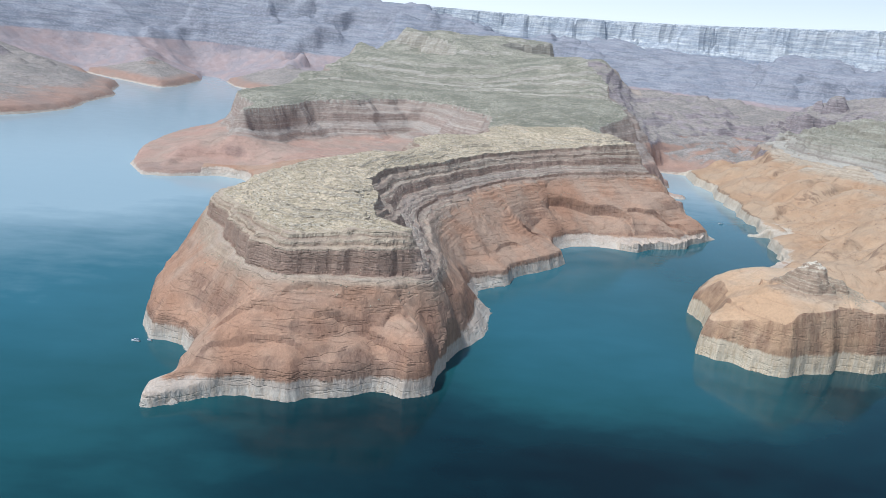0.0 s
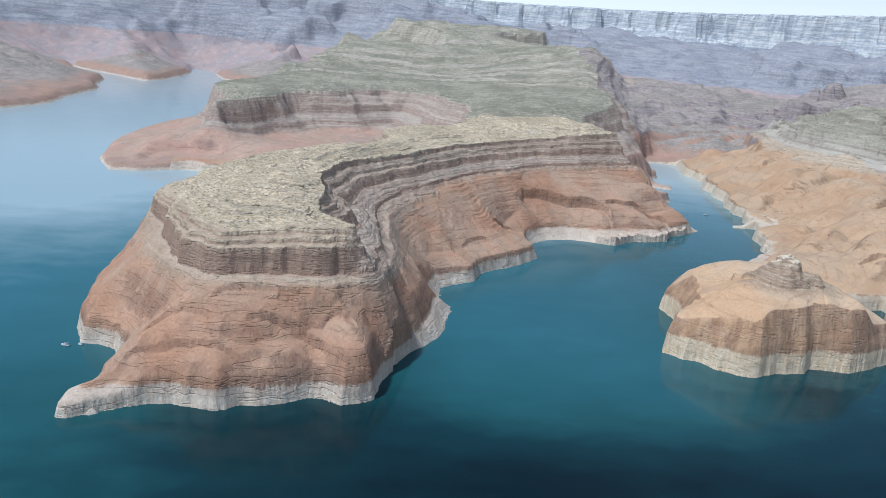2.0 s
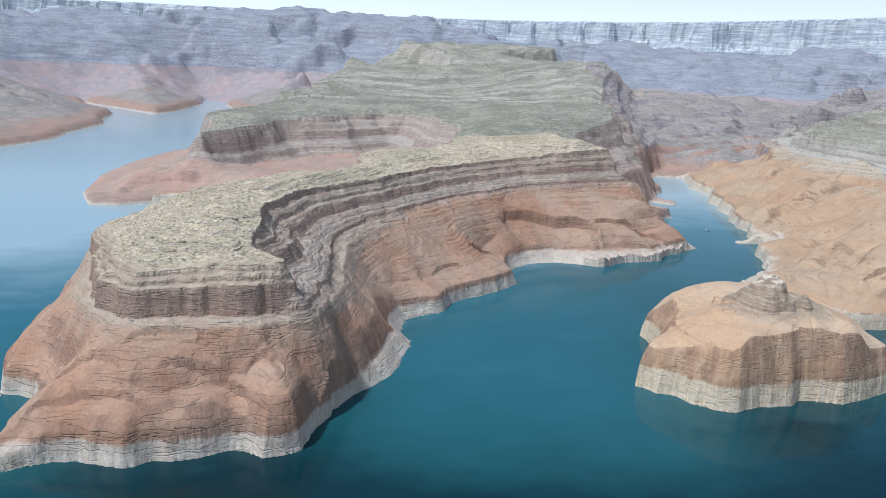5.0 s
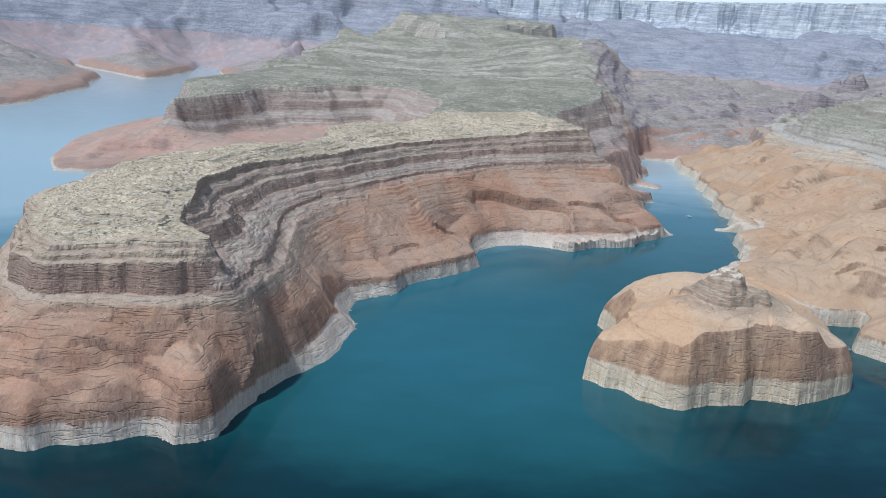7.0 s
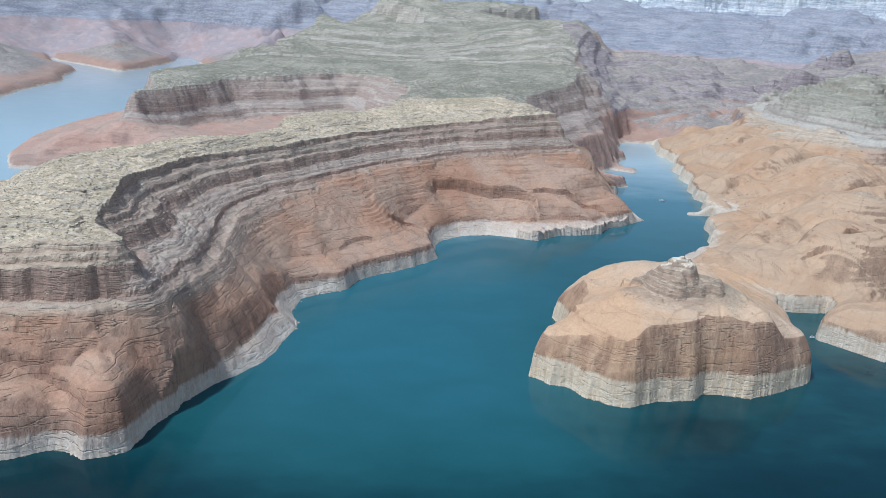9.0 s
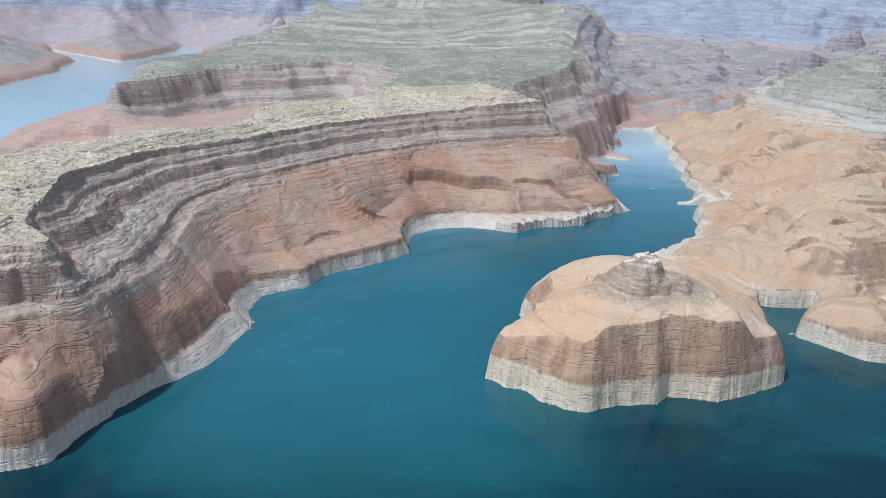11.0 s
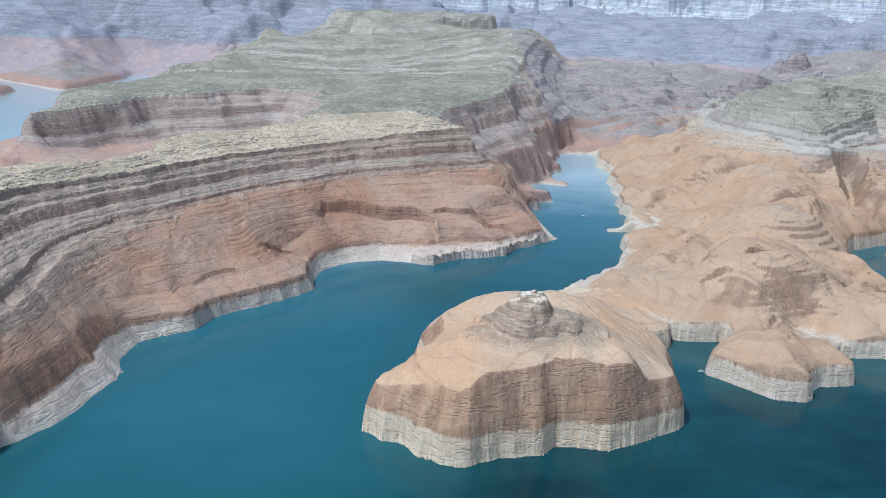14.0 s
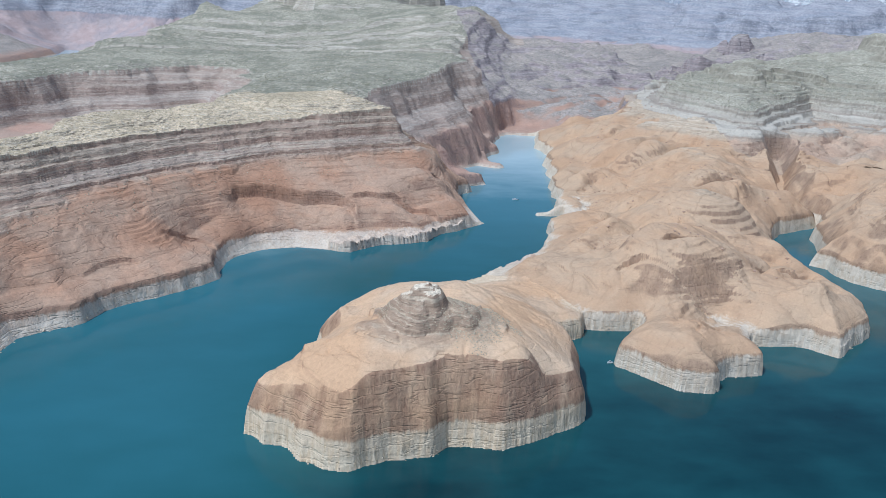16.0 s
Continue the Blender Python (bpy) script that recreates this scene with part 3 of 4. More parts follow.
def lookup(ring, x, y, step):
    """Signed distance to an outline, read from a grid of it that covers the points."""
    x0, y0 = x.min() - 2 * step, y.min() - 2 * step
    gx, gy = np.arange(x0, x.max() + 3 * step, step), np.arange(y0, y.max() + 3 * step, step)
    G = inside_distance(*np.meshgrid(gx, gy), ring)

    def at(px, py):
        fx, fy = np.clip((px - x0) / step, 0, len(gx) - 1.001), np.clip((py - y0) / step, 0, len(gy) - 1.001)
        j, i = fx.astype(int), fy.astype(int)
        a, b = fx - j, fy - i
        return (G[i, j] * (1 - a) + G[i, j + 1] * a) * (1 - b) + (G[i + 1, j] * (1 - a) + G[i + 1, j + 1] * a) * b
    return at


def cliffs(x, y, dist, top, base, width, rough, k, drop=WALL_DROP, octaves=4, crown=7.0, head=0.0):
    """A mesa: flat top inside the rim, cliffs and ledges down to base over width outside it."""
    e = dist(x + rough * fbm(x, y, 45, octaves, k), y + rough * fbm(x, y, 45, octaves, k + 1))
    out = np.clip(-e, 0, None) / width
    out = np.clip(out + ramp01(out, 0, 0.1) * 0.07 * fbm(x, y, 70, 4, k + 3), 0, None)
    fall = np.interp(out, *drop) * (1 - head) + np.interp(out, *HEAD_DROP) * head
    z = top - (top - base) * fall - np.clip(out - 1, 0, None) * width * 1.8
    z = np.where(e > 0, top + crown * ramp01(e, 0, 35 + 1.2 * crown) + 7.5 * fbm(x, y, 150, 5, k + 2) * ramp01(e, 0, 25), z)
    return z, e


def smooth_rock(x, y, d, em, dm, width, base):
    """Slickrock: a steep wall out of the water, a sharp shoulder, then an easier slope up to the cliffs."""
    H, L = blended(x, y, SLICK_A + SLICK_B + SLICK_C + SLICK_D)
    land = np.clip(d, 0, None)
    butte = ramp01(x, 330, 345) * ramp01(y, 900, 860) * ramp01(x, 650, 635)
    ring, wall = np.minimum(16.0, 0.45 * H), (0.68 + 0.1 * butte) * H
    shelf = 34 * np.exp(-((x - 430) / 125) ** 2 - ((y - 1180) / 75) ** 2) + 18 * np.exp(-((x - 130) / 50) ** 2 - ((y - 840) / 100) ** 2)
    back = np.clip(land - shelf, 0, None)
    up, past = np.clip(back / L, 0, 1), np.clip(back - L, 0, None)
    foot = np.clip(-dm - width, 0, None)
    bulge = 0.28 + 0.5 * np.where(x < 330, ramp01(y - 0.25 * x, 690, 640), 0.0)
    z = ring * ramp01(land, -2.0, 0.22 * L + shelf) + (wall - ring) * ((1 - bulge) * up + bulge * np.sin(up * math.pi / 2))
    z += np.maximum((H - wall) * (1 - np.exp(-past / (1.9 * L))), (base - wall) * past / (past + foot + 0.01) * ramp01(foot, 420, 250))
    # bedding ledges on the apron below the cliffs
    apron = ramp01(foot, 190, 110)
    z += (terraced(z, x, y, 4.6, 3.2, 31) - z) * ramp01(past, 0, 12) * apron * np.maximum(ramp01(fbm(x, y, 90, 3, 32), -0.1, 0.5), ramp01(z, 60, 70) * ramp01(y, 760, 700))
    swell = ramp01(land, 0.9 * L, 1.4 * L + 14) * np.where((x > 330) & (y < 1090), 0.45 + 0.55 * ramp01(x + 0.63 * y, 1170, 1290), 1.0)
    z += swell * (1 - 0.6 * apron) * (4.5 * fbm(x * 0.8 + y * 0.3, y, 100, 4, 21) + 8.0 * np.abs(fbm(x + 0.5 * y, y, 95, 3, 22)) + 3.0 * np.abs(fbm(x, y, 38, 3, 23)) - 3.0)
    # folds that run down to the canyon, and beds that stand out as ledges
    open_rock = ramp01(x + 0.63 * y, 1210, 1330) * ramp01(y, 2300, 2100)
    u, v = 0.9 * x + 0.44 * y, 0.9 * y - 0.44 * x
    z += swell * open_rock * (11.0 * fbm(x, y, 150, 2, 46) + 17.0 * np.abs(fbm(u / 3.0, v, 58, 2, 38)) + 3.0 * np.abs(fbm(u / 3.0, v, 24, 2, 44)) - 7.0)
    z += (terraced(z, x, y, 4.2, 3.0, 39, 9.0) - z) * 0.8 * swell * open_rock * ramp01(fbm(x, y, 110, 3, 40), -0.15, 0.35)
    # curved ledges and joints
    fade = ramp01(fbm(x, y, 130, 3, 27), -0.1, 0.45)
    z += swell * (1 - 0.9 * apron * np.maximum(ramp01(y, 700, 800), ramp01(x, 30, 70))) * (3.4 * fade * saw(x, y, 0.35, -0.9, 44, 26) + 1.3 * (1.1 - fade) * saw(x, y, -0.5, -0.8, 26, 28))
    z -= 1.2 * swell * ramp01(fbm(x, 1.6 * y, 34, 2, 34), 0.75, 1.0)
    z -= 2.2 * swell * (1 - apron) * ramp01(np.abs(fbm(x + 0.6 * y, y * 0.5, 70, 4, 25)), 0.06, 0.0)
    # arched alcoves under curved overhangs
    for cx, cy, rx, ry, depth, lean in ALCOVES:
        ca, sa = math.cos(radians(lean)), math.sin(radians(lean))
        u, v = ((x - cx) * ca + (y - cy) * sa) / rx, ((y - cy) * ca - (x - cx) * sa) / ry
        q = np.hypot(u, v) + 0.07 * fbm(x, y, 22, 2, 30)
        z -= 1.35 * depth * ramp01(q, 1.0, 0.93) * ramp01(v + 0.25 * u, -0.25, 1.0)
    return z + 0.4 * np.abs(fbm(x, y, 6, 2, 29)) * ramp01(past, 0, 10)


def knobs(x, y, z):
    """The concentric bedded dome of the peninsula and the knob of the butte."""
    r = np.hypot((x - 850) / 1.15, y - 1153) + 2 * fbm(x, y, 20, 2, 33)
    z = np.maximum(z, 88 - 2.3 * np.floor(r / 7.0) - 1.6 * ramp01(r % 7.0, 4, 7) - np.clip(r - 34, 0, None) * 0.8)
    # a cone of talus carries a broken block, undercut on its near side
    cone = np.hypot((x - 498) / 1.55, (y - 815) / 1.15) * (1 + 0.22 * fbm(x, y, 40, 3, 41))
    z = np.maximum(z, np.where(cone < 34, 84.5 - 0.52 * cone + 0.8 * fbm(x, y, 8, 2, 42), -99))
    u, v = 0.94 * (x - 489) + 0.34 * (y - 808), 0.94 * (y - 808) - 0.34 * (x - 489)
    r = np.hypot(u / 1.75, v) * (1 + 0.30 * fbm(x, y, 26, 3, 35))
    knob = np.interp(r, [0, 4, 8, 10.5, 15, 19, 23, 26], [97, 95.5, 92, 85, 81, 77, 70, 10])
    z = np.maximum(z, terraced(knob + 2.8 * fbm(x, y, 10, 3, 36), x, y, 4.4, 1.4, 37))
    crown = ramp01(x, 350, 400) * ramp01(y, 940, 900) * ramp01(z, 40, 52) * ramp01(cone, 30, 40) * ramp01(x, 630, 600)
    z += crown * (1.1 * saw(x, y, 0.75, 0.65, 21, 45) * ramp01(fbm(x, y, 60, 2, 48), -0.3, 0.3) - 1.6 * ramp01(np.abs(fbm(x + 0.5 * y, 0.6 * y, 46, 3, 49)), 0.07, 0.0))
    return z + 8 * np.exp(-((x - 424) / 9) ** 2 - ((y - 874) / 11) ** 2) + 5 * np.exp(-((x - 398) / 7) ** 2 - ((y - 812) / 12) ** 2)


def far_country(x, y, z, land, rr, az):
    """Rising ground, a long dark range and the pale plateau behind it."""
    rise = ramp01(rr, 2200, 3600) * 55 + 26 * fbm(x, y, 420, 4, 71) * ramp01(rr, 2000, 2900) + 9 * saw(x, y, 0.2, -1.0, 130, 72)
    rise = rise + 16 * np.abs(fbm(x, y, 130, 4, 74)) * ramp01(y, 1950, 2200) * ramp01(az, 8, 14)
    left = ramp01(az, 9, 2)
    start = 3350 + 150 * (1 - left) + 140 * fbm(x, y, 500, 3, 75)
    range_z = (350 * left + 265 * (1 - left) - 70) * ramp01(rr, start, 4300) ** 1.15 * (1 + 0.16 * fbm(x, y, 380, 4, 73))
    butte = ramp01(fbm(x, y, 520, 5, 77), 0.12, 0.30) * ramp01(rr, 2300, 2900)
    far = np.where(land > 20, z + rise + range_z + terraced(60 * butte, x, y, 20, 2.6, 79), z)
    z = np.where(rr > 2100, z + (far - z) * ramp01(land, 20, 420), z)
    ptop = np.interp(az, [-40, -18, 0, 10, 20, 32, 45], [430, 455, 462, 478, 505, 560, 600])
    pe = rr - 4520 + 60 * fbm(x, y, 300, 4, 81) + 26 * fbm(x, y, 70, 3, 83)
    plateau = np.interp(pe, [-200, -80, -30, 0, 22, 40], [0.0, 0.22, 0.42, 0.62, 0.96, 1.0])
    return np.where(pe > -200, np.maximum(z, 240 + (ptop - 240) * plateau), z), pe


def terrain(X, Y, step):
    """Height of the land at every point, and how far each lies inside the mesa rims and from the shore."""
    cell = max(3.5, step)
    flute = (1.0 + 2.4 * ramp01(fbm(X, Y, 160, 2, 15), -0.1, 0.5)) * (0.5 - 0.15 * ramp01(X, 400, 440) * ramp01(Y, 1000, 960) + 0.5 * ramp01(X, 600, 660) * ramp01(Y, 960, 1000)) + 3.2 * np.exp(-((X - 385) / 34) ** 2 - ((Y - 800) / 80) ** 2)
    wx = X + 2.6 * fbm(X, Y, 34, 3, 11) + 0.8 * flute * fbm(X, Y, 17, 2, 13)
    wy = Y + 2.6 * fbm(X, Y, 34, 3, 12) + 0.8 * flute * fbm(X, Y, 17, 2, 14)
    D = -lookup(LAKE, X, Y, cell)(wx, wy)
    RR, AZ = np.hypot(X - 150, Y - 150), np.degrees(np.arctan2(X - 150, Y - 150))
    Z, EM, EL, ER, PE = np.maximum(D * 1.2, -9.0), np.full(X.shape, -1e4), np.full(X.shape, -1e4), np.full(X.shape, -1e4), np.full(X.shape, -1e4)
    k = D > 0
    x, y, d, rr = X[k], Y[k], D[k], RR[k]
    mesa_at = lookup(MESA_RIM, X, Y, cell)
    top, = blended(x, y, TOPS)
    head = np.maximum(ramp01(y, 790, 745), ramp01(x, -40, -70) * ramp01(y, 960, 890)) * ramp01(x + 0.3 * (y - 720), 64, 50)
    width = np.where((y > 1440) & (x > 330), 84 + 30 * ramp01(y, 1480, 1600), np.interp(y, [740, 800, 960, 1200], [13, 30, 44, 40]))
    width = np.where((y > 1500) & (x < 330), np.interp(x, [-250, -100, 0], [40, 60, 85]), width)
    width = np.where((y > 1440) & (x > 330), np.minimum(width, 0.5 * (d + np.clip(-mesa_at(x, y), 0, None)) + 12), width) * (1 - head) + 22 * head * (1 + 0.30 * fbm(x, y, 120, 2, 41))
    base = np.interp(y, [600, 1000, 1300, 1600, 2600], [77, 80, 84, 66, 80]) - 16 * np.exp(-((x - 70) / 60) ** 2 - ((y - 850) / 90) ** 2)
    base = base - 26 * ramp01(y, 1500, 1660) * ramp01(x, 330, 250)
    width = width + 62 * np.exp(-((x - 60) / 60) ** 2 - ((y - 840) / 100) ** 2) * (1 - head)
    bay = 24 * ramp01(y, 1480, 1700)
    rim_at = lambda p, q: mesa_at(p + bay * fbm(x, y, 170, 2, 47), q + bay * fbm(x, y, 170, 2, 52))
    zm, em = cliffs(x, y, rim_at, top, base, width, 5.0 + 3 * ramp01(y, 1430, 1620) + 3.5 * head, 43, crown=7 + 5 * head, head=head)
    z = smooth_rock(x, y, d, em, mesa_at(x, y), width, base)
    n = (x > 400) & (x < 960) & (y > 740) & (y < 1260)
    z[n] = knobs(x[n], y[n], z[n])
    n = em > -400
    a, b, c = x[n], y[n], zm[n]
    zt = terraced(c + 0.9 * fbm(a, b, 14, 3, 45), a, b, 3.4, 2.4, 46, 1.5) + 0.5 * fbm(a, b, 6, 2, 48)
    zt += head[n] * ramp01(c, 106, 102) * (c - zt)
    z[n] = np.maximum(z[n], np.where(em[n] < 14, zt, (1 - ramp01(em[n], 40, 110)) * (terraced(c + 0.7 * fbm(a, b, 16, 3, 44), a, b, 3.0, 5.0, 49, 2.0) - c) + c + 0.5 * fbm(a, b, 7, 2, 50)))
    BED, LEVEL = Z.copy(), np.full(X.shape, -1.0)
    el, er, pe = np.full(x.shape, -1e4), np.full(x.shape, -1e4), np.full(x.shape, -1e4)
    n = (x > 900) & (y > 1300) & (y < 3300) & (x < 2900)
    if n.any():
        a, b = x[n], y[n]
        ltop = 128 + 10 * ramp01(b, 1500, 2100) + 5 * fbm(a, b, 200, 3, 51)
        ga, gb = a + 20 * fbm(a, b, 100, 2, 60), b + 20 * fbm(a, b, 100, 2, 62)
        layer_at, tier_at = lookup(LAYER_RIM, X, Y, cell), lookup(LAYER_TIER, X, Y, cell)
        zl, el[n] = cliffs(a, b, lambda p, q: layer_at(p + ga - a, q + gb - b), ltop, 86.0, np.interp(a, [1060, 1250], [105.0, 60.0]), 8.0, 53, LAYER_DROP, 3)
        zl = terraced(zl + np.where(el[n] > 0, 0.05 * np.clip(el[n], 0, 240), 0), a, b, 6.5, 8.0, 57, 3.0) + 0.5 * fbm(a, b, 9, 2, 58)
        zl2, _ = cliffs(a, b, lambda p, q: tier_at(p + ga - a, q + gb - b), ltop + 32 + 6 * fbm(a, b, 150, 3, 54), 132.0, 55.0, 10.0, 55, LAYER_DROP, 3)
        zl = np.where(el[n] > 0, np.maximum(zl, terraced(zl2, a, b, 6.0, 3.0, 56)), zl)
        zr, er[n] = cliffs(a, b, lookup(RED_RIM, X, Y, cell), 128 + 8 * fbm(a, b, 120, 3, 61) + 30 * ramp01(a, 1500, 2100), 70.0, 55.0, 26.0, 63, BOLD_DROP)
        near = ramp01(el[n], -190, -90)
        z[n] += near * (terraced(z[n] + 16 * near, a, b, 5.0, 3.6, 59) - z[n])
        z[n] = np.maximum(z[n], np.maximum(zl, zr))
        # the gully that runs up from the inlet
        t = np.clip((b - 1290) / 280, 0, 1)
        gap = np.abs(a - np.interp(b, [1270, 1400, 1480, 1570], [1098, 1092, 1135, 1180]) + 9 * fbm(a, b, 60, 3, 64))
        gully = 2 + 52 * t + np.clip(gap - 5, 0, None) * 1.6
        z[n] = np.where(b < 1600, np.minimum(z[n], gully + 400 * ramp01(b, 1540, 1600)), z[n])
    n = rr > 2000
    if n.any():
        z[n], pe[n] = far_country(x[n], y[n], z[n], d[n], rr[n], AZ[k][n])
    # the beds of the mesa rise and sink with the foot of its cliffs
    home = ramp01(x, 900, 640) * ramp01(y, 3400, 2700)
    BED[k] = z + home * (84 - base)
    LEVEL[k] = np.where(x > 1000, (z - 84) / 46, (z - base) / (top - base))
    Z[k], EM[k], EL[k], ER[k], PE[k] = z, em, el, er, pe
    return Z, EM, EL, ER, PE, RR, AZ, D, BED, LEVEL


# ---------------------------------------------------------------- land as meshes
def part(name, data, material, parent, label=""):
    """Links a bmesh or a mesh as one object under a thing or under a part."""
    if isinstance(data, bmesh.types.BMesh):
        me = bpy.data.meshes.new(name)
        data.to_mesh(me)
        data.free()
    else:
        me = data
    if not me.materials:
        me.materials.append(material)
    ob = new(name, me)
    ob.parent = parent
    return tagged(ob, label)


def grid_mesh(name, chunks, smooth):
    """One mesh from pieces of grids: (points, normals, heights in the bedding, quads)."""
    base, P, Q, NR, B = 0, [], [], [], []
    for pts, nrm, beds, quads in chunks:
        used, inv = np.unique(quads, return_inverse=True)
        B.append(beds[used])
        P.append(pts[used]), NR.append(nrm[used]), Q.append(inv.reshape(-1, 4) + base)
        base += len(used)
    P, Q, NR = np.concatenate(P), np.concatenate(Q), np.concatenate(NR)
    me = bpy.data.meshes.new(name)
    me.vertices.add(len(P))
    me.vertices.foreach_set("co", P.astype(np.float32).ravel())
    me.loops.add(len(Q) * 4)
    me.loops.foreach_set("vertex_index", Q.astype(np.int32).ravel())
    me.polygons.add(len(Q))
    me.polygons.foreach_set("loop_start", np.arange(len(Q), dtype=np.int32) * 4)
    me.polygons.foreach_set("use_smooth", np.full(len(Q), smooth))
    me.update(calc_edges=True)
    for n, name in enumerate(("bed", "level")):
        me.attributes.new(name, "FLOAT", "POINT").data.foreach_set("value", np.concatenate(B)[:, n].astype(np.float32))
    if smooth:
        me.normals_split_custom_set_from_vertices(NR.astype(np.float32))
    return me


# owners: name, label, category, kind, material of each band
OWNERS = [
    ("ground", "reddish desert ground rising to the far horizon", "ground", "structure", M_FAR),
    ("mesa_headland", "layered grey and orange sandstone mesa headland with pale waterline", "mesa", "", M_MESA),
    ("back_mesa", "long flat-topped grey sandstone mesa with green scrub", "mesa", "", M_BACK),
    ("rock_butte", "tan sandstone butte with a knob and bleached foot", "butte", "", M_BUTTE),
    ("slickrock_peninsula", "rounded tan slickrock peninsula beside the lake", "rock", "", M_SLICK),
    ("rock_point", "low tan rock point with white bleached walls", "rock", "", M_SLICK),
    ("layered_mesa", "pale layered sandstone mesa with scrub-covered terraces", "mesa", "", M_LAYER),
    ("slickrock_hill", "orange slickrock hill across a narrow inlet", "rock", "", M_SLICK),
    ("red_butte", "dark red sandstone butte above the canyon valley", "butte", "", M_FAR),
    ("mountain_range", "long dark mountain range beyond the wide lake, coloured with blue-grey haze", "mountains", "", M_RANGE),
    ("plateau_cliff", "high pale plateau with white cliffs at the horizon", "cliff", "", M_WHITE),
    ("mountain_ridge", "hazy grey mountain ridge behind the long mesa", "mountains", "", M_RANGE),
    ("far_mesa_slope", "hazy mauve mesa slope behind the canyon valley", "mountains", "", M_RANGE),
]
BANDS = ["bleached_band", "slickrock", "cliff", "cap"]
BAND_LABEL = {"bleached_band": "pale bleached waterline rock", "slickrock": "smooth orange slickrock", "cliff": "ledged grey strata", "cap": "flat scrubby top"}


def owner_of(x, y, em, el, er, pe, rr, az):
    o = np.zeros(x.shape, int)
    saddle = 560 + 0.63 * (1088 - y)
    west = np.where(y < 1090, 330, 640)
    o = np.where((y < 1480) & (x < west) & (x > -300), 1, o)
    arm = np.interp(y, [1480, 1660, 1850, 2000], [690, 730, 755, 815])
    o = np.where((y >= 1480) & (y < 4050) & (x < np.where(y < 2000, arm, np.where(y < 2760, 720, 960))) & (x > -520) & (em > -230), 2, o)
    o = np.where((x > 330) & (y < 1090) & (x < saddle), 3, o)
    bay = np.interp(y, [900, 1130, 1200, 1300, 1480], [975, 975, 1000, 1110, 1200])
    o = np.where((x >= np.where(y < 1090, np.maximum(saddle, 500), 640)) & (y < 1480) & (x < bay), 4, o)
    o = np.where((x >= arm) & (x < 1050) & (y >= 1480) & (y < 2000), 4, o)
    o = np.where((x > 655) & (x < 795) & (y < 922), 5, o)
    o = np.where((x >= bay) & (y < 1480), 7, o)
    o = np.where((x >= 1050) & (y >= 1480) & (y < 2100), 6, o)
    o = np.where(el > -70, 6, o)
    o = np.where(er > -50, 8, o)
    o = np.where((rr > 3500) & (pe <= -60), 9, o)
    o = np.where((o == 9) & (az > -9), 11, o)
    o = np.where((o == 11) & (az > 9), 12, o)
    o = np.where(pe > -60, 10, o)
    return o


TILES = [(-260, 1180, 575, 1500, 1.45), (960, 1560, 1490, 2150, 3.0), (-560, 2000, 1380, 2760, 5.0), (-3700, 4600, 560, 4980, 16.0)]
buckets, GRIDS = {}, []
for n, (x0, x1, y0, y1, step) in enumerate(TILES):
    xs, ys = np.arange(x0, x1 + step, step), np.arange(y0, y1 + step, step)
    X, Y = np.meshgrid(xs, ys)
    Z, EM, EL, ER, PE, RR, AZ, D, BED, LEVEL = terrain(X, Y, step)
    GRIDS.append((x0, y0, step, Z.copy(), EM, EL, D))
    gy, gx = np.gradient(Z, step)
    NRM = np.dstack([-gx, -gy, np.ones_like(Z)])
    NRM /= np.linalg.norm(NRM, axis=2, keepdims=True)
    sink = np.zeros_like(Z)
    keep = np.ones((len(ys) - 1, len(xs) - 1), bool)
    xc, yc = xs[:-1] + step / 2, ys[:-1] + step / 2
    for fx0, fx1, fy0, fy1, fstep in TILES[:n]:
        keep &= ~(((xc > fx0 + 2 * step) & (xc < fx1 - 2 * step))[None, :] & ((yc > fy0 + 2 * step) & (yc < fy1 - 2 * step))[:, None])
        sink += 4.0 * (((X > fx0) & (X < fx1)) & ((Y > fy0) & (Y < fy1)))
    Z = Z - sink
    i = np.arange(Z.size).reshape(Z.shape)
    quads = np.stack([i[:-1, :-1], i[:-1, 1:], i[1:, 1:], i[1:, :-1]], -1)
    mean = lambda A: (A[:-1, :-1] + A[:-1, 1:] + A[1:, 1:] + A[1:, :-1]) / 4
    zc, emc, elc = mean(Z), mean(EM), mean(EL)
    keep &= zc > -8.5
    keep &= mean(RR) < 4780
    own = owner_of(*np.meshgrid(xc, yc), emc, elc, mean(ER), mean(PE), mean(RR), mean(AZ))
    flat = np.maximum(emc, elc) > 0
    band = np.where(flat, 3, np.where(zc < 19, 0, np.where(zc > 78, 2, 1)))
    band = np.where((own == 3) & (zc > 72), 2, band)
    band = np.where((own == 6) & (band < 2), 2, band)
    band = np.where(((own == 4) | (own == 7)) & (band == 2), 1, band)
    band = np.where((own == 2) & (band == 0), 1, band)
    band = np.where(own == 8, np.where(mean(ER) > 0, 3, 2), band)
    band = np.where(own == 0, 1, band)
    band = np.where(own >= 9, np.where((zc > 170) & (own != 10) & (own != 12), 2, 1), band)
    pts = np.dstack([X, Y, Z]).reshape(-1, 3)
    nrm = NRM.reshape(-1, 3)
    beds = np.stack([BED.ravel(), LEVEL.ravel()], 1)
    for key in np.unique((own * 4 + band)[keep]):
        sel = keep & (own * 4 + band == key)
        buckets.setdefault(int(key), []).append((pts, nrm, beds, quads[sel]))

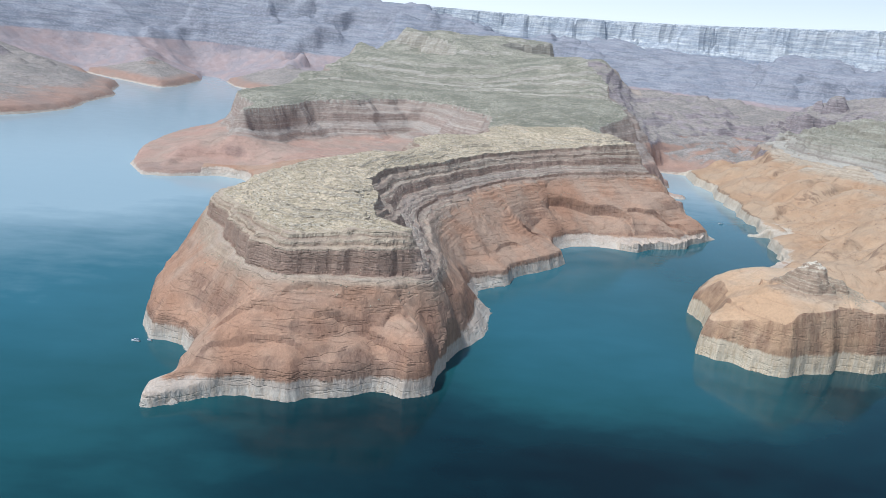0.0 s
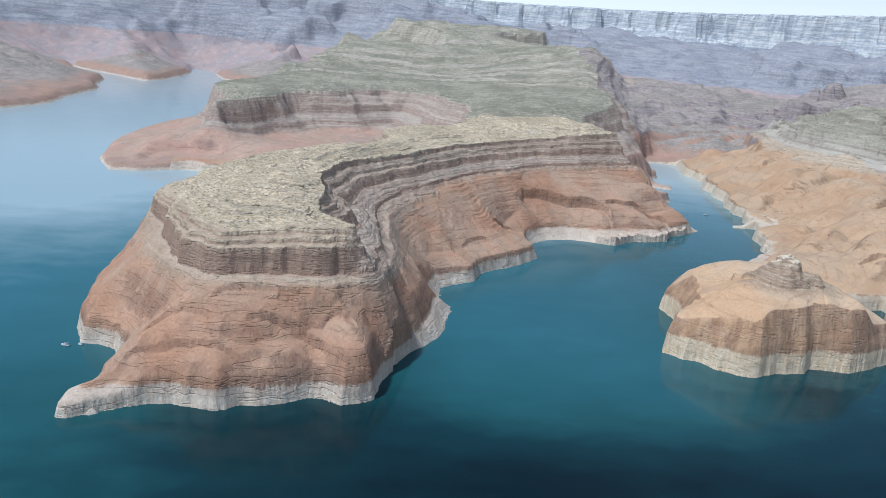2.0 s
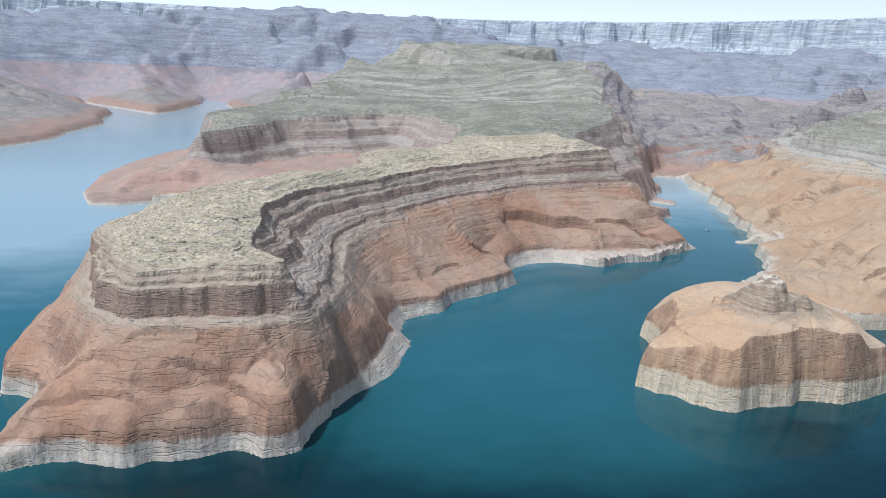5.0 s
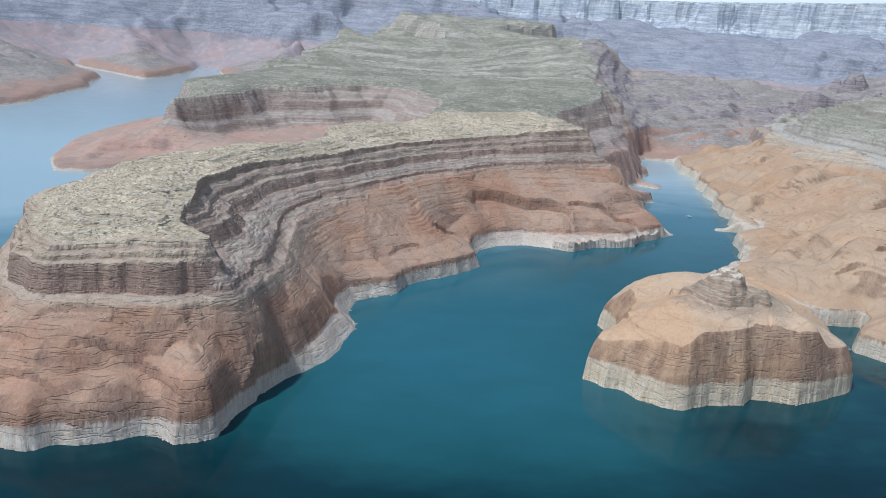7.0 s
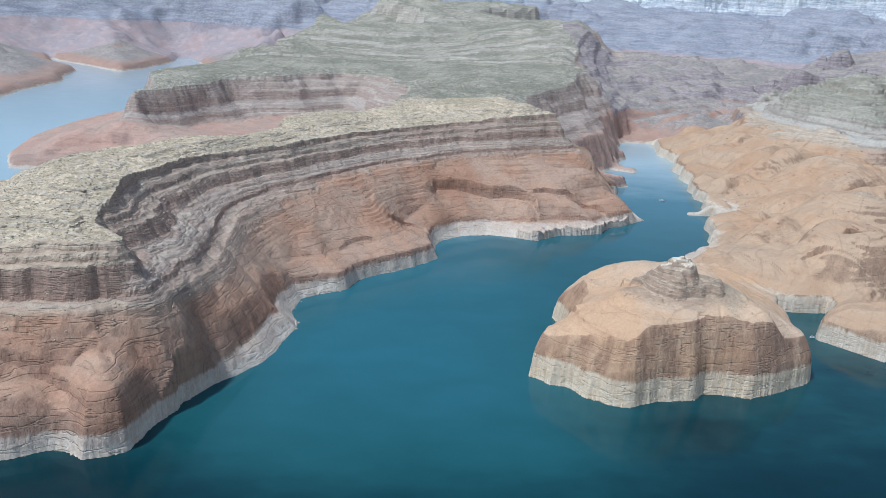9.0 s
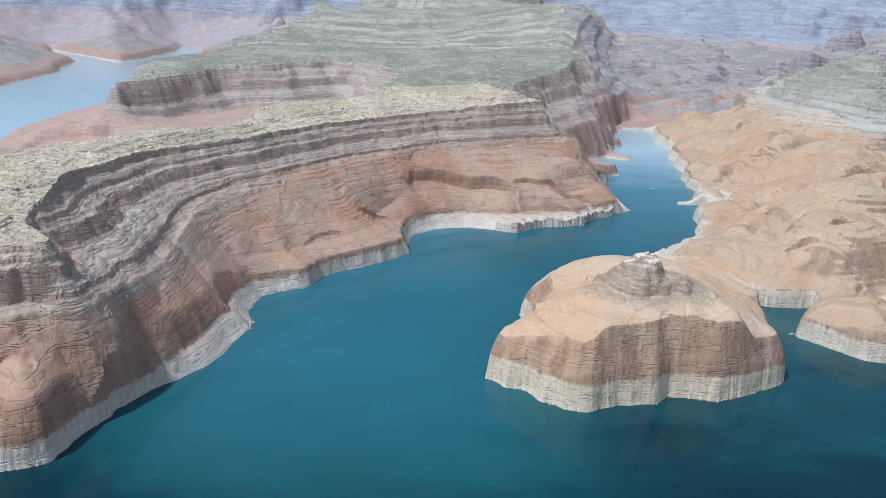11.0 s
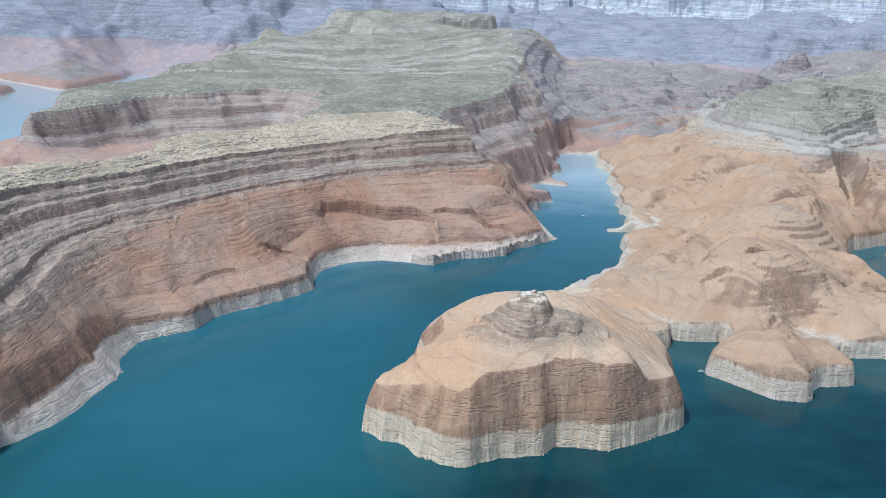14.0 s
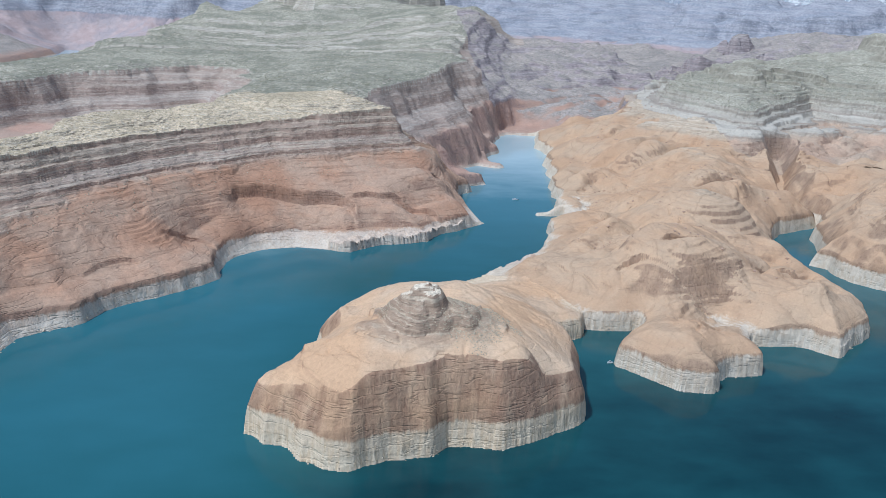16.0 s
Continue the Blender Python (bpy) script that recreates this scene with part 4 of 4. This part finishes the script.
for n, (name, label, category, kind, material) in enumerate(OWNERS):
    mine = {b: buckets[n * 4 + b] for b in range(4) if n * 4 + b in buckets}
    if not mine:
        continue
    if len(mine) == 1:
        b, chunks = next(iter(mine.items()))
        me = grid_mesh(name, chunks, n != 10)
        me.materials.append(material)
        tagged(new(name, me), label, category, "", kind)
        continue
    thing = tagged(new(name), label, category, "", kind)
    for b, chunks in mine.items():
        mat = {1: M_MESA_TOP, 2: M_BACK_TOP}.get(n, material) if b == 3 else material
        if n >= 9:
            part_name, tag = ("lower_slope", "mauve lower slope") if b == 1 else ("upper_slope", "upper slope coloured with blue-grey haze")
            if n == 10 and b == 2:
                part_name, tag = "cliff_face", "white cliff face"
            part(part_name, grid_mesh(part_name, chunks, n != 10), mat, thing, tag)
            continue
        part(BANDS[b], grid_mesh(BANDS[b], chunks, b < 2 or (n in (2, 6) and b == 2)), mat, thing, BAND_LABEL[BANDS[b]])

# the lake: one sheet
bm = bmesh.new()
bmesh.ops.create_grid(bm, x_segments=8, y_segments=8, size=1)
bmesh.ops.transform(bm, matrix=Matrix.Translation((0, 1200, 0)) @ Matrix.Diagonal((4200, 3600, 1, 1)), verts=bm.verts)
me = bpy.data.meshes.new("water")
bm.to_mesh(me)
bm.free()
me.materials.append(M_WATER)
tagged(new("water", me), "calm deep teal lake water filling the canyon", "lake", "", "structure")


# ---------------------------------------------------------------- scrub, boulders and boats
def sample(x, y):
    """Height, distance inside the mesa and layered rims, and distance from the shore, read from the grids."""
    out = np.zeros((4, len(x)))
    for x0, y0, step, Z, EM, EL, D in GRIDS[::-1]:
        fx, fy = (x - x0) / step, (y - y0) / step
        ok = (fx >= 0) & (fy >= 0) & (fx < Z.shape[1] - 1) & (fy < Z.shape[0] - 1)
        i, j = fy[ok].astype(int), fx[ok].astype(int)
        a, b = fy[ok] - i, fx[ok] - j
        for n, A in enumerate((Z, EM, EL, D)):
            out[n, ok] = (A[i, j] * (1 - b) + A[i, j + 1] * b) * (1 - a) + (A[i + 1, j] * (1 - b) + A[i + 1, j + 1] * b) * a
    return out


def scatter(count, x0, x1, y0, y1, seed, test, keep):
    """Random spots on the land where test holds, with their heights."""
    rs = np.random.RandomState(seed)
    x, y = rs.uniform(x0, x1, count), rs.uniform(y0, y1, count)
    z, em, el, d = sample(x, y)
    ok = np.flatnonzero(test(x, y, z, em, el, d))[:keep]
    return np.stack([x[ok], y[ok], z[ok]], 1), rs


def lumps(name, spots, rs, low, high, flat, corners, faces, material, label, category):
    """Many small uneven lumps in one mesh: each is the given solid, jittered, turned and scaled."""
    base, n = np.array(corners, float), len(spots)
    size = rs.uniform(low, high, (n, 1, 1)) * rs.uniform(0.7, 1.3, (n, 1, 3)) * np.array([1, 1, flat])
    v = base[None] * (1 + rs.uniform(-0.28, 0.28, (n, len(base), 3))) * size
    a = rs.uniform(0, 2 * math.pi, n)[:, None]
    vx, vy = v[..., 0] * np.cos(a) - v[..., 1] * np.sin(a), v[..., 0] * np.sin(a) + v[..., 1] * np.cos(a)
    P = np.stack([vx, vy, v[..., 2]], -1) + spots[:, None, :]
    f = np.array(faces)
    F = f[None] + (np.arange(n) * len(base))[:, None, None]
    me = bpy.data.meshes.new(name)
    me.from_pydata(P.reshape(-1, 3).tolist(), [], F.reshape(-1, f.shape[1]).tolist())
    me.materials.append(material)
    return tagged(new(name, me), label, category, "", "stuff")


def lump_material(name, col, spread):
    m = Nodes(name)
    rnd = m.pos.outputs["Random Per Island"]
    n = m.noise(m.scaled(0.9, 0.9, 0.9), 1, 4)
    c = m.mix(rnd, tuple(v * (1 - spread) for v in col), tuple(min(1, v * (1 + spread)) for v in col))
    m.put(m.bsdf.inputs["Base Color"], m.mix(m.span(n, 0.3, 0.7), c, tuple(v * 0.75 for v in col)))
    m.bsdf.inputs["Roughness"].default_value = 0.95
    return m.mat


OCTA = [(1, 0, 0.25), (-1, 0, 0.25), (0, 1, 0.25), (0, -1, 0.25), (0, 0, 1), (0.7, 0.7, 0.5), (-0.7, -0.7, 0.6)]
OCTA_F = [(0, 5, 4), (5, 2, 4), (2, 1, 4), (1, 6, 4), (6, 3, 4), (3, 0, 4)]
CUBE = [(-1, -1, -0.6), (1, -1, -0.6), (1, 1, -0.6), (-1, 1, -0.6), (-0.8, -0.8, 0.8), (0.8, -0.8, 0.8), (0.8, 0.8, 0.8), (-0.8, 0.8, 0.8)]
CUBE_F = [(4, 5, 6, 7), (0, 1, 5, 4), (1, 2, 6, 5), (2, 3, 7, 6), (3, 0, 4, 7)]
M_SCRUB = lump_material("dry_olive_scrub", (0.25, 0.225, 0.14), 0.35)
M_PALE = lump_material("pale_broken_sandstone", (0.60, 0.50, 0.37), 0.35)
M_TALUS = lump_material("grey_talus_blocks", (0.48, 0.405, 0.29), 0.4)
M_ORANGE = lump_material("orange_fallen_blocks", (0.46, 0.31, 0.22), 0.35)

s, rs = scatter(60000, -180, 520, 690, 1700, 3, lambda x, y, z, em, el, d: em > 5, 6000)
lumps("scrub", s, rs, 0.3, 0.85, 0.8, OCTA, OCTA_F, M_SCRUB, "low dry olive scrub dotted over the mesa top", "scrub")
s, rs = scatter(60000, -400, 800, 1500, 2700, 4, lambda x, y, z, em, el, d: em > 8, 8000)
lumps("far_scrub", s, rs, 0.6, 1.5, 0.8, OCTA, OCTA_F, M_SCRUB, "grey-green scrub covering the long plateau", "scrub")
s, rs = scatter(60000, -180, 520, 690, 1500, 5, lambda x, y, z, em, el, d: (em > 0.5) & (em < 60), 5000)
lumps("rim_boulders", s, rs, 0.4, 1.7, 0.3, CUBE, CUBE_F, M_PALE, "pale broken sandstone slabs along the mesa rim", "boulders")
s, rs = scatter(60000, -180, 620, 670, 1500, 6, lambda x, y, z, em, el, d: (em < -4) & (em > -75) & (z > 60), 3000)
lumps("talus_blocks", s, rs, 0.2, 0.75, 0.7, CUBE, CUBE_F, M_TALUS, "grey talus blocks below the mesa cliffs", "boulders")
s, rs = scatter(30000, 1000, 1700, 1450, 2300, 7, lambda x, y, z, em, el, d: el > 3, 7000)
lumps("terrace_scrub", s, rs, 0.4, 1.3, 0.8, OCTA, OCTA_F, M_SCRUB, "dark green scrub on the layered mesa terraces", "scrub")
s, rs = scatter(26000, 440, 560, 760, 860, 8, lambda x, y, z, em, el, d: (np.hypot((x - 500) / 1.5, (y - 813) / 1.1) * (1 + 0.3 * fbm(x, y, 24, 3, 43)) < 34) & (z < 84), 3500)
lumps("butte_talus", s, rs, 0.12, 0.5, 0.6, CUBE, CUBE_F, M_TALUS, "loose pale talus around the knob of the butte", "boulders")
s, rs = scatter(90000, -160, 960, 590, 1480, 9, lambda x, y, z, em, el, d: (d > -1.5) & (d < 2.5), 2600)
s[:, 2] = np.clip(s[:, 2], -0.3, 3)
lumps("shore_rubble", s, rs, 0.2, 0.75, 0.7, CUBE, CUBE_F, M_PALE, "bleached rubble along the waterline", "boulders")
s, rs = scatter(40000, 560, 1050, 960, 1950, 10, lambda x, y, z, em, el, d: (d > 25) & (em < -60) & (fbm(x, y, 60, 3, 91) > 0.25), 350)
lumps("slickrock_blocks", s, rs, 0.4, 1.6, 0.6, CUBE, CUBE_F, M_ORANGE, "small fallen blocks on the tan slickrock", "boulders")

M_HULL = plain("white_boat_gelcoat", (0.80, 0.80, 0.78), 0.35)
M_CABIN = plain("pale_grey_cabin", (0.62, 0.64, 0.66), 0.45)
M_GLASS = plain("dark_boat_glass", (0.03, 0.04, 0.05), 0.12)
M_CANVAS = plain("blue_grey_canvas", (0.22, 0.28, 0.36), 0.85)


def box(x0, x1, y0, y1, z0, z1, bevel=0.05, taper=0.0):
    bm = bmesh.new()
    bmesh.ops.create_cube(bm, size=1)
    for v in bm.verts:
        k = 1 - taper if v.co.z > 0 else 1
        v.co = Vector(((x0 + x1) / 2 + v.co.x * (x1 - x0) * k, (y0 + y1) / 2 + v.co.y * (y1 - y0) * k, (z0 + z1) / 2 + v.co.z * (z1 - z0)))
    bmesh.ops.bevel(bm, geom=bm.edges[:], offset=bevel, segments=2, affect="EDGES")
    return bm


def boat(x, y, turn, length, label, canvas=True):
    """A cabin boat: hull with a pointed bow, deck, cabin with windows, canopy on posts."""
    thing = tagged(new("boat"), label, "boat", "boats on the lake")
    L, B = length, length * 0.30
    bm = bmesh.new()
    rows = []
    for i in range(13):
        t = i / 12
        half = B / 2 * (1 - max(0.0, (t - 0.55) / 0.45) ** 2.2) + 0.02
        sheer = 0.95 + 0.35 * t * t
        yy = -L / 2 + L * t
        rows.append([bm.verts.new((sx * half * w, yy, zz)) for sx, w, zz in ((-1, 1, sheer), (-1, 0.86, 0.25), (-1, 0.35, -0.35), (1, 0.35, -0.35), (1, 0.86, 0.25), (1, 1, sheer))])
    for a, b in zip(rows, rows[1:]):
        for k in range(5):
            bm.faces.new((a[k], a[k + 1], b[k + 1], b[k]))
        bm.faces.new((a[5], a[0], b[0], b[5]))
    bm.faces.new(rows[0])
    bm.faces.new(rows[-1][::-1])
    bmesh.ops.recalc_face_normals(bm, faces=bm.faces[:])
    part("hull", bm, M_HULL, thing, "white hull")
    cabin = part("cabin", box(-B * 0.36, B * 0.36, -L * 0.12, L * 0.22, 0.9, 2.2, 0.08, 0.14), M_CABIN, thing, "pale grey cabin")
    part("window", box(-B * 0.30, B * 0.30, L * 0.195, L * 0.225, 1.45, 2.0, 0.02), M_GLASS, cabin, "dark windscreen")
    for sx in (-1, 1):
        part("window", box(sx * B * 0.345 - 0.03, sx * B * 0.345 + 0.03, -L * 0.08, L * 0.16, 1.45, 1.95, 0.02), M_GLASS, cabin, "dark side window")
    part("stern_seat", box(-B * 0.36, B * 0.36, -L * 0.46, -L * 0.38, 0.9, 1.35, 0.06), M_CANVAS, thing)
    part("engine", box(-0.25, 0.25, -L * 0.5 - 0.45, -L * 0.5, 0.3, 1.25, 0.08), M_GLASS, thing, "dark outboard engine")
    if canvas:
        part("canopy", box(-B * 0.40, B * 0.40, -L * 0.36, -L * 0.10, 2.45, 2.58, 0.04), M_CANVAS, thing, "blue-grey canvas canopy")
        for sx in (-1, 1):
            for yy in (-0.34, -0.13):
                part("canopy_post", box(sx * B * 0.36 - 0.04, sx * B * 0.36 + 0.04, L * yy - 0.04, L * yy + 0.04, 0.9, 2.47, 0.01), M_CABIN, thing)
    thing.matrix_world = pose(x, y, 0.1, 0, 0, turn)
    return thing


boat(675, 1417, 75, 9.5, "white cabin boat drifting in the canyon arm")
boat(-177, 714, 80, 7.5, "white motor boat moored off the headland cove")
boat(-166, 717, 70, 4.5, "small white skiff beside the headland rock", False)
boat(655, 876, 95, 5.0, "small white boat by the bleached rock point", False)
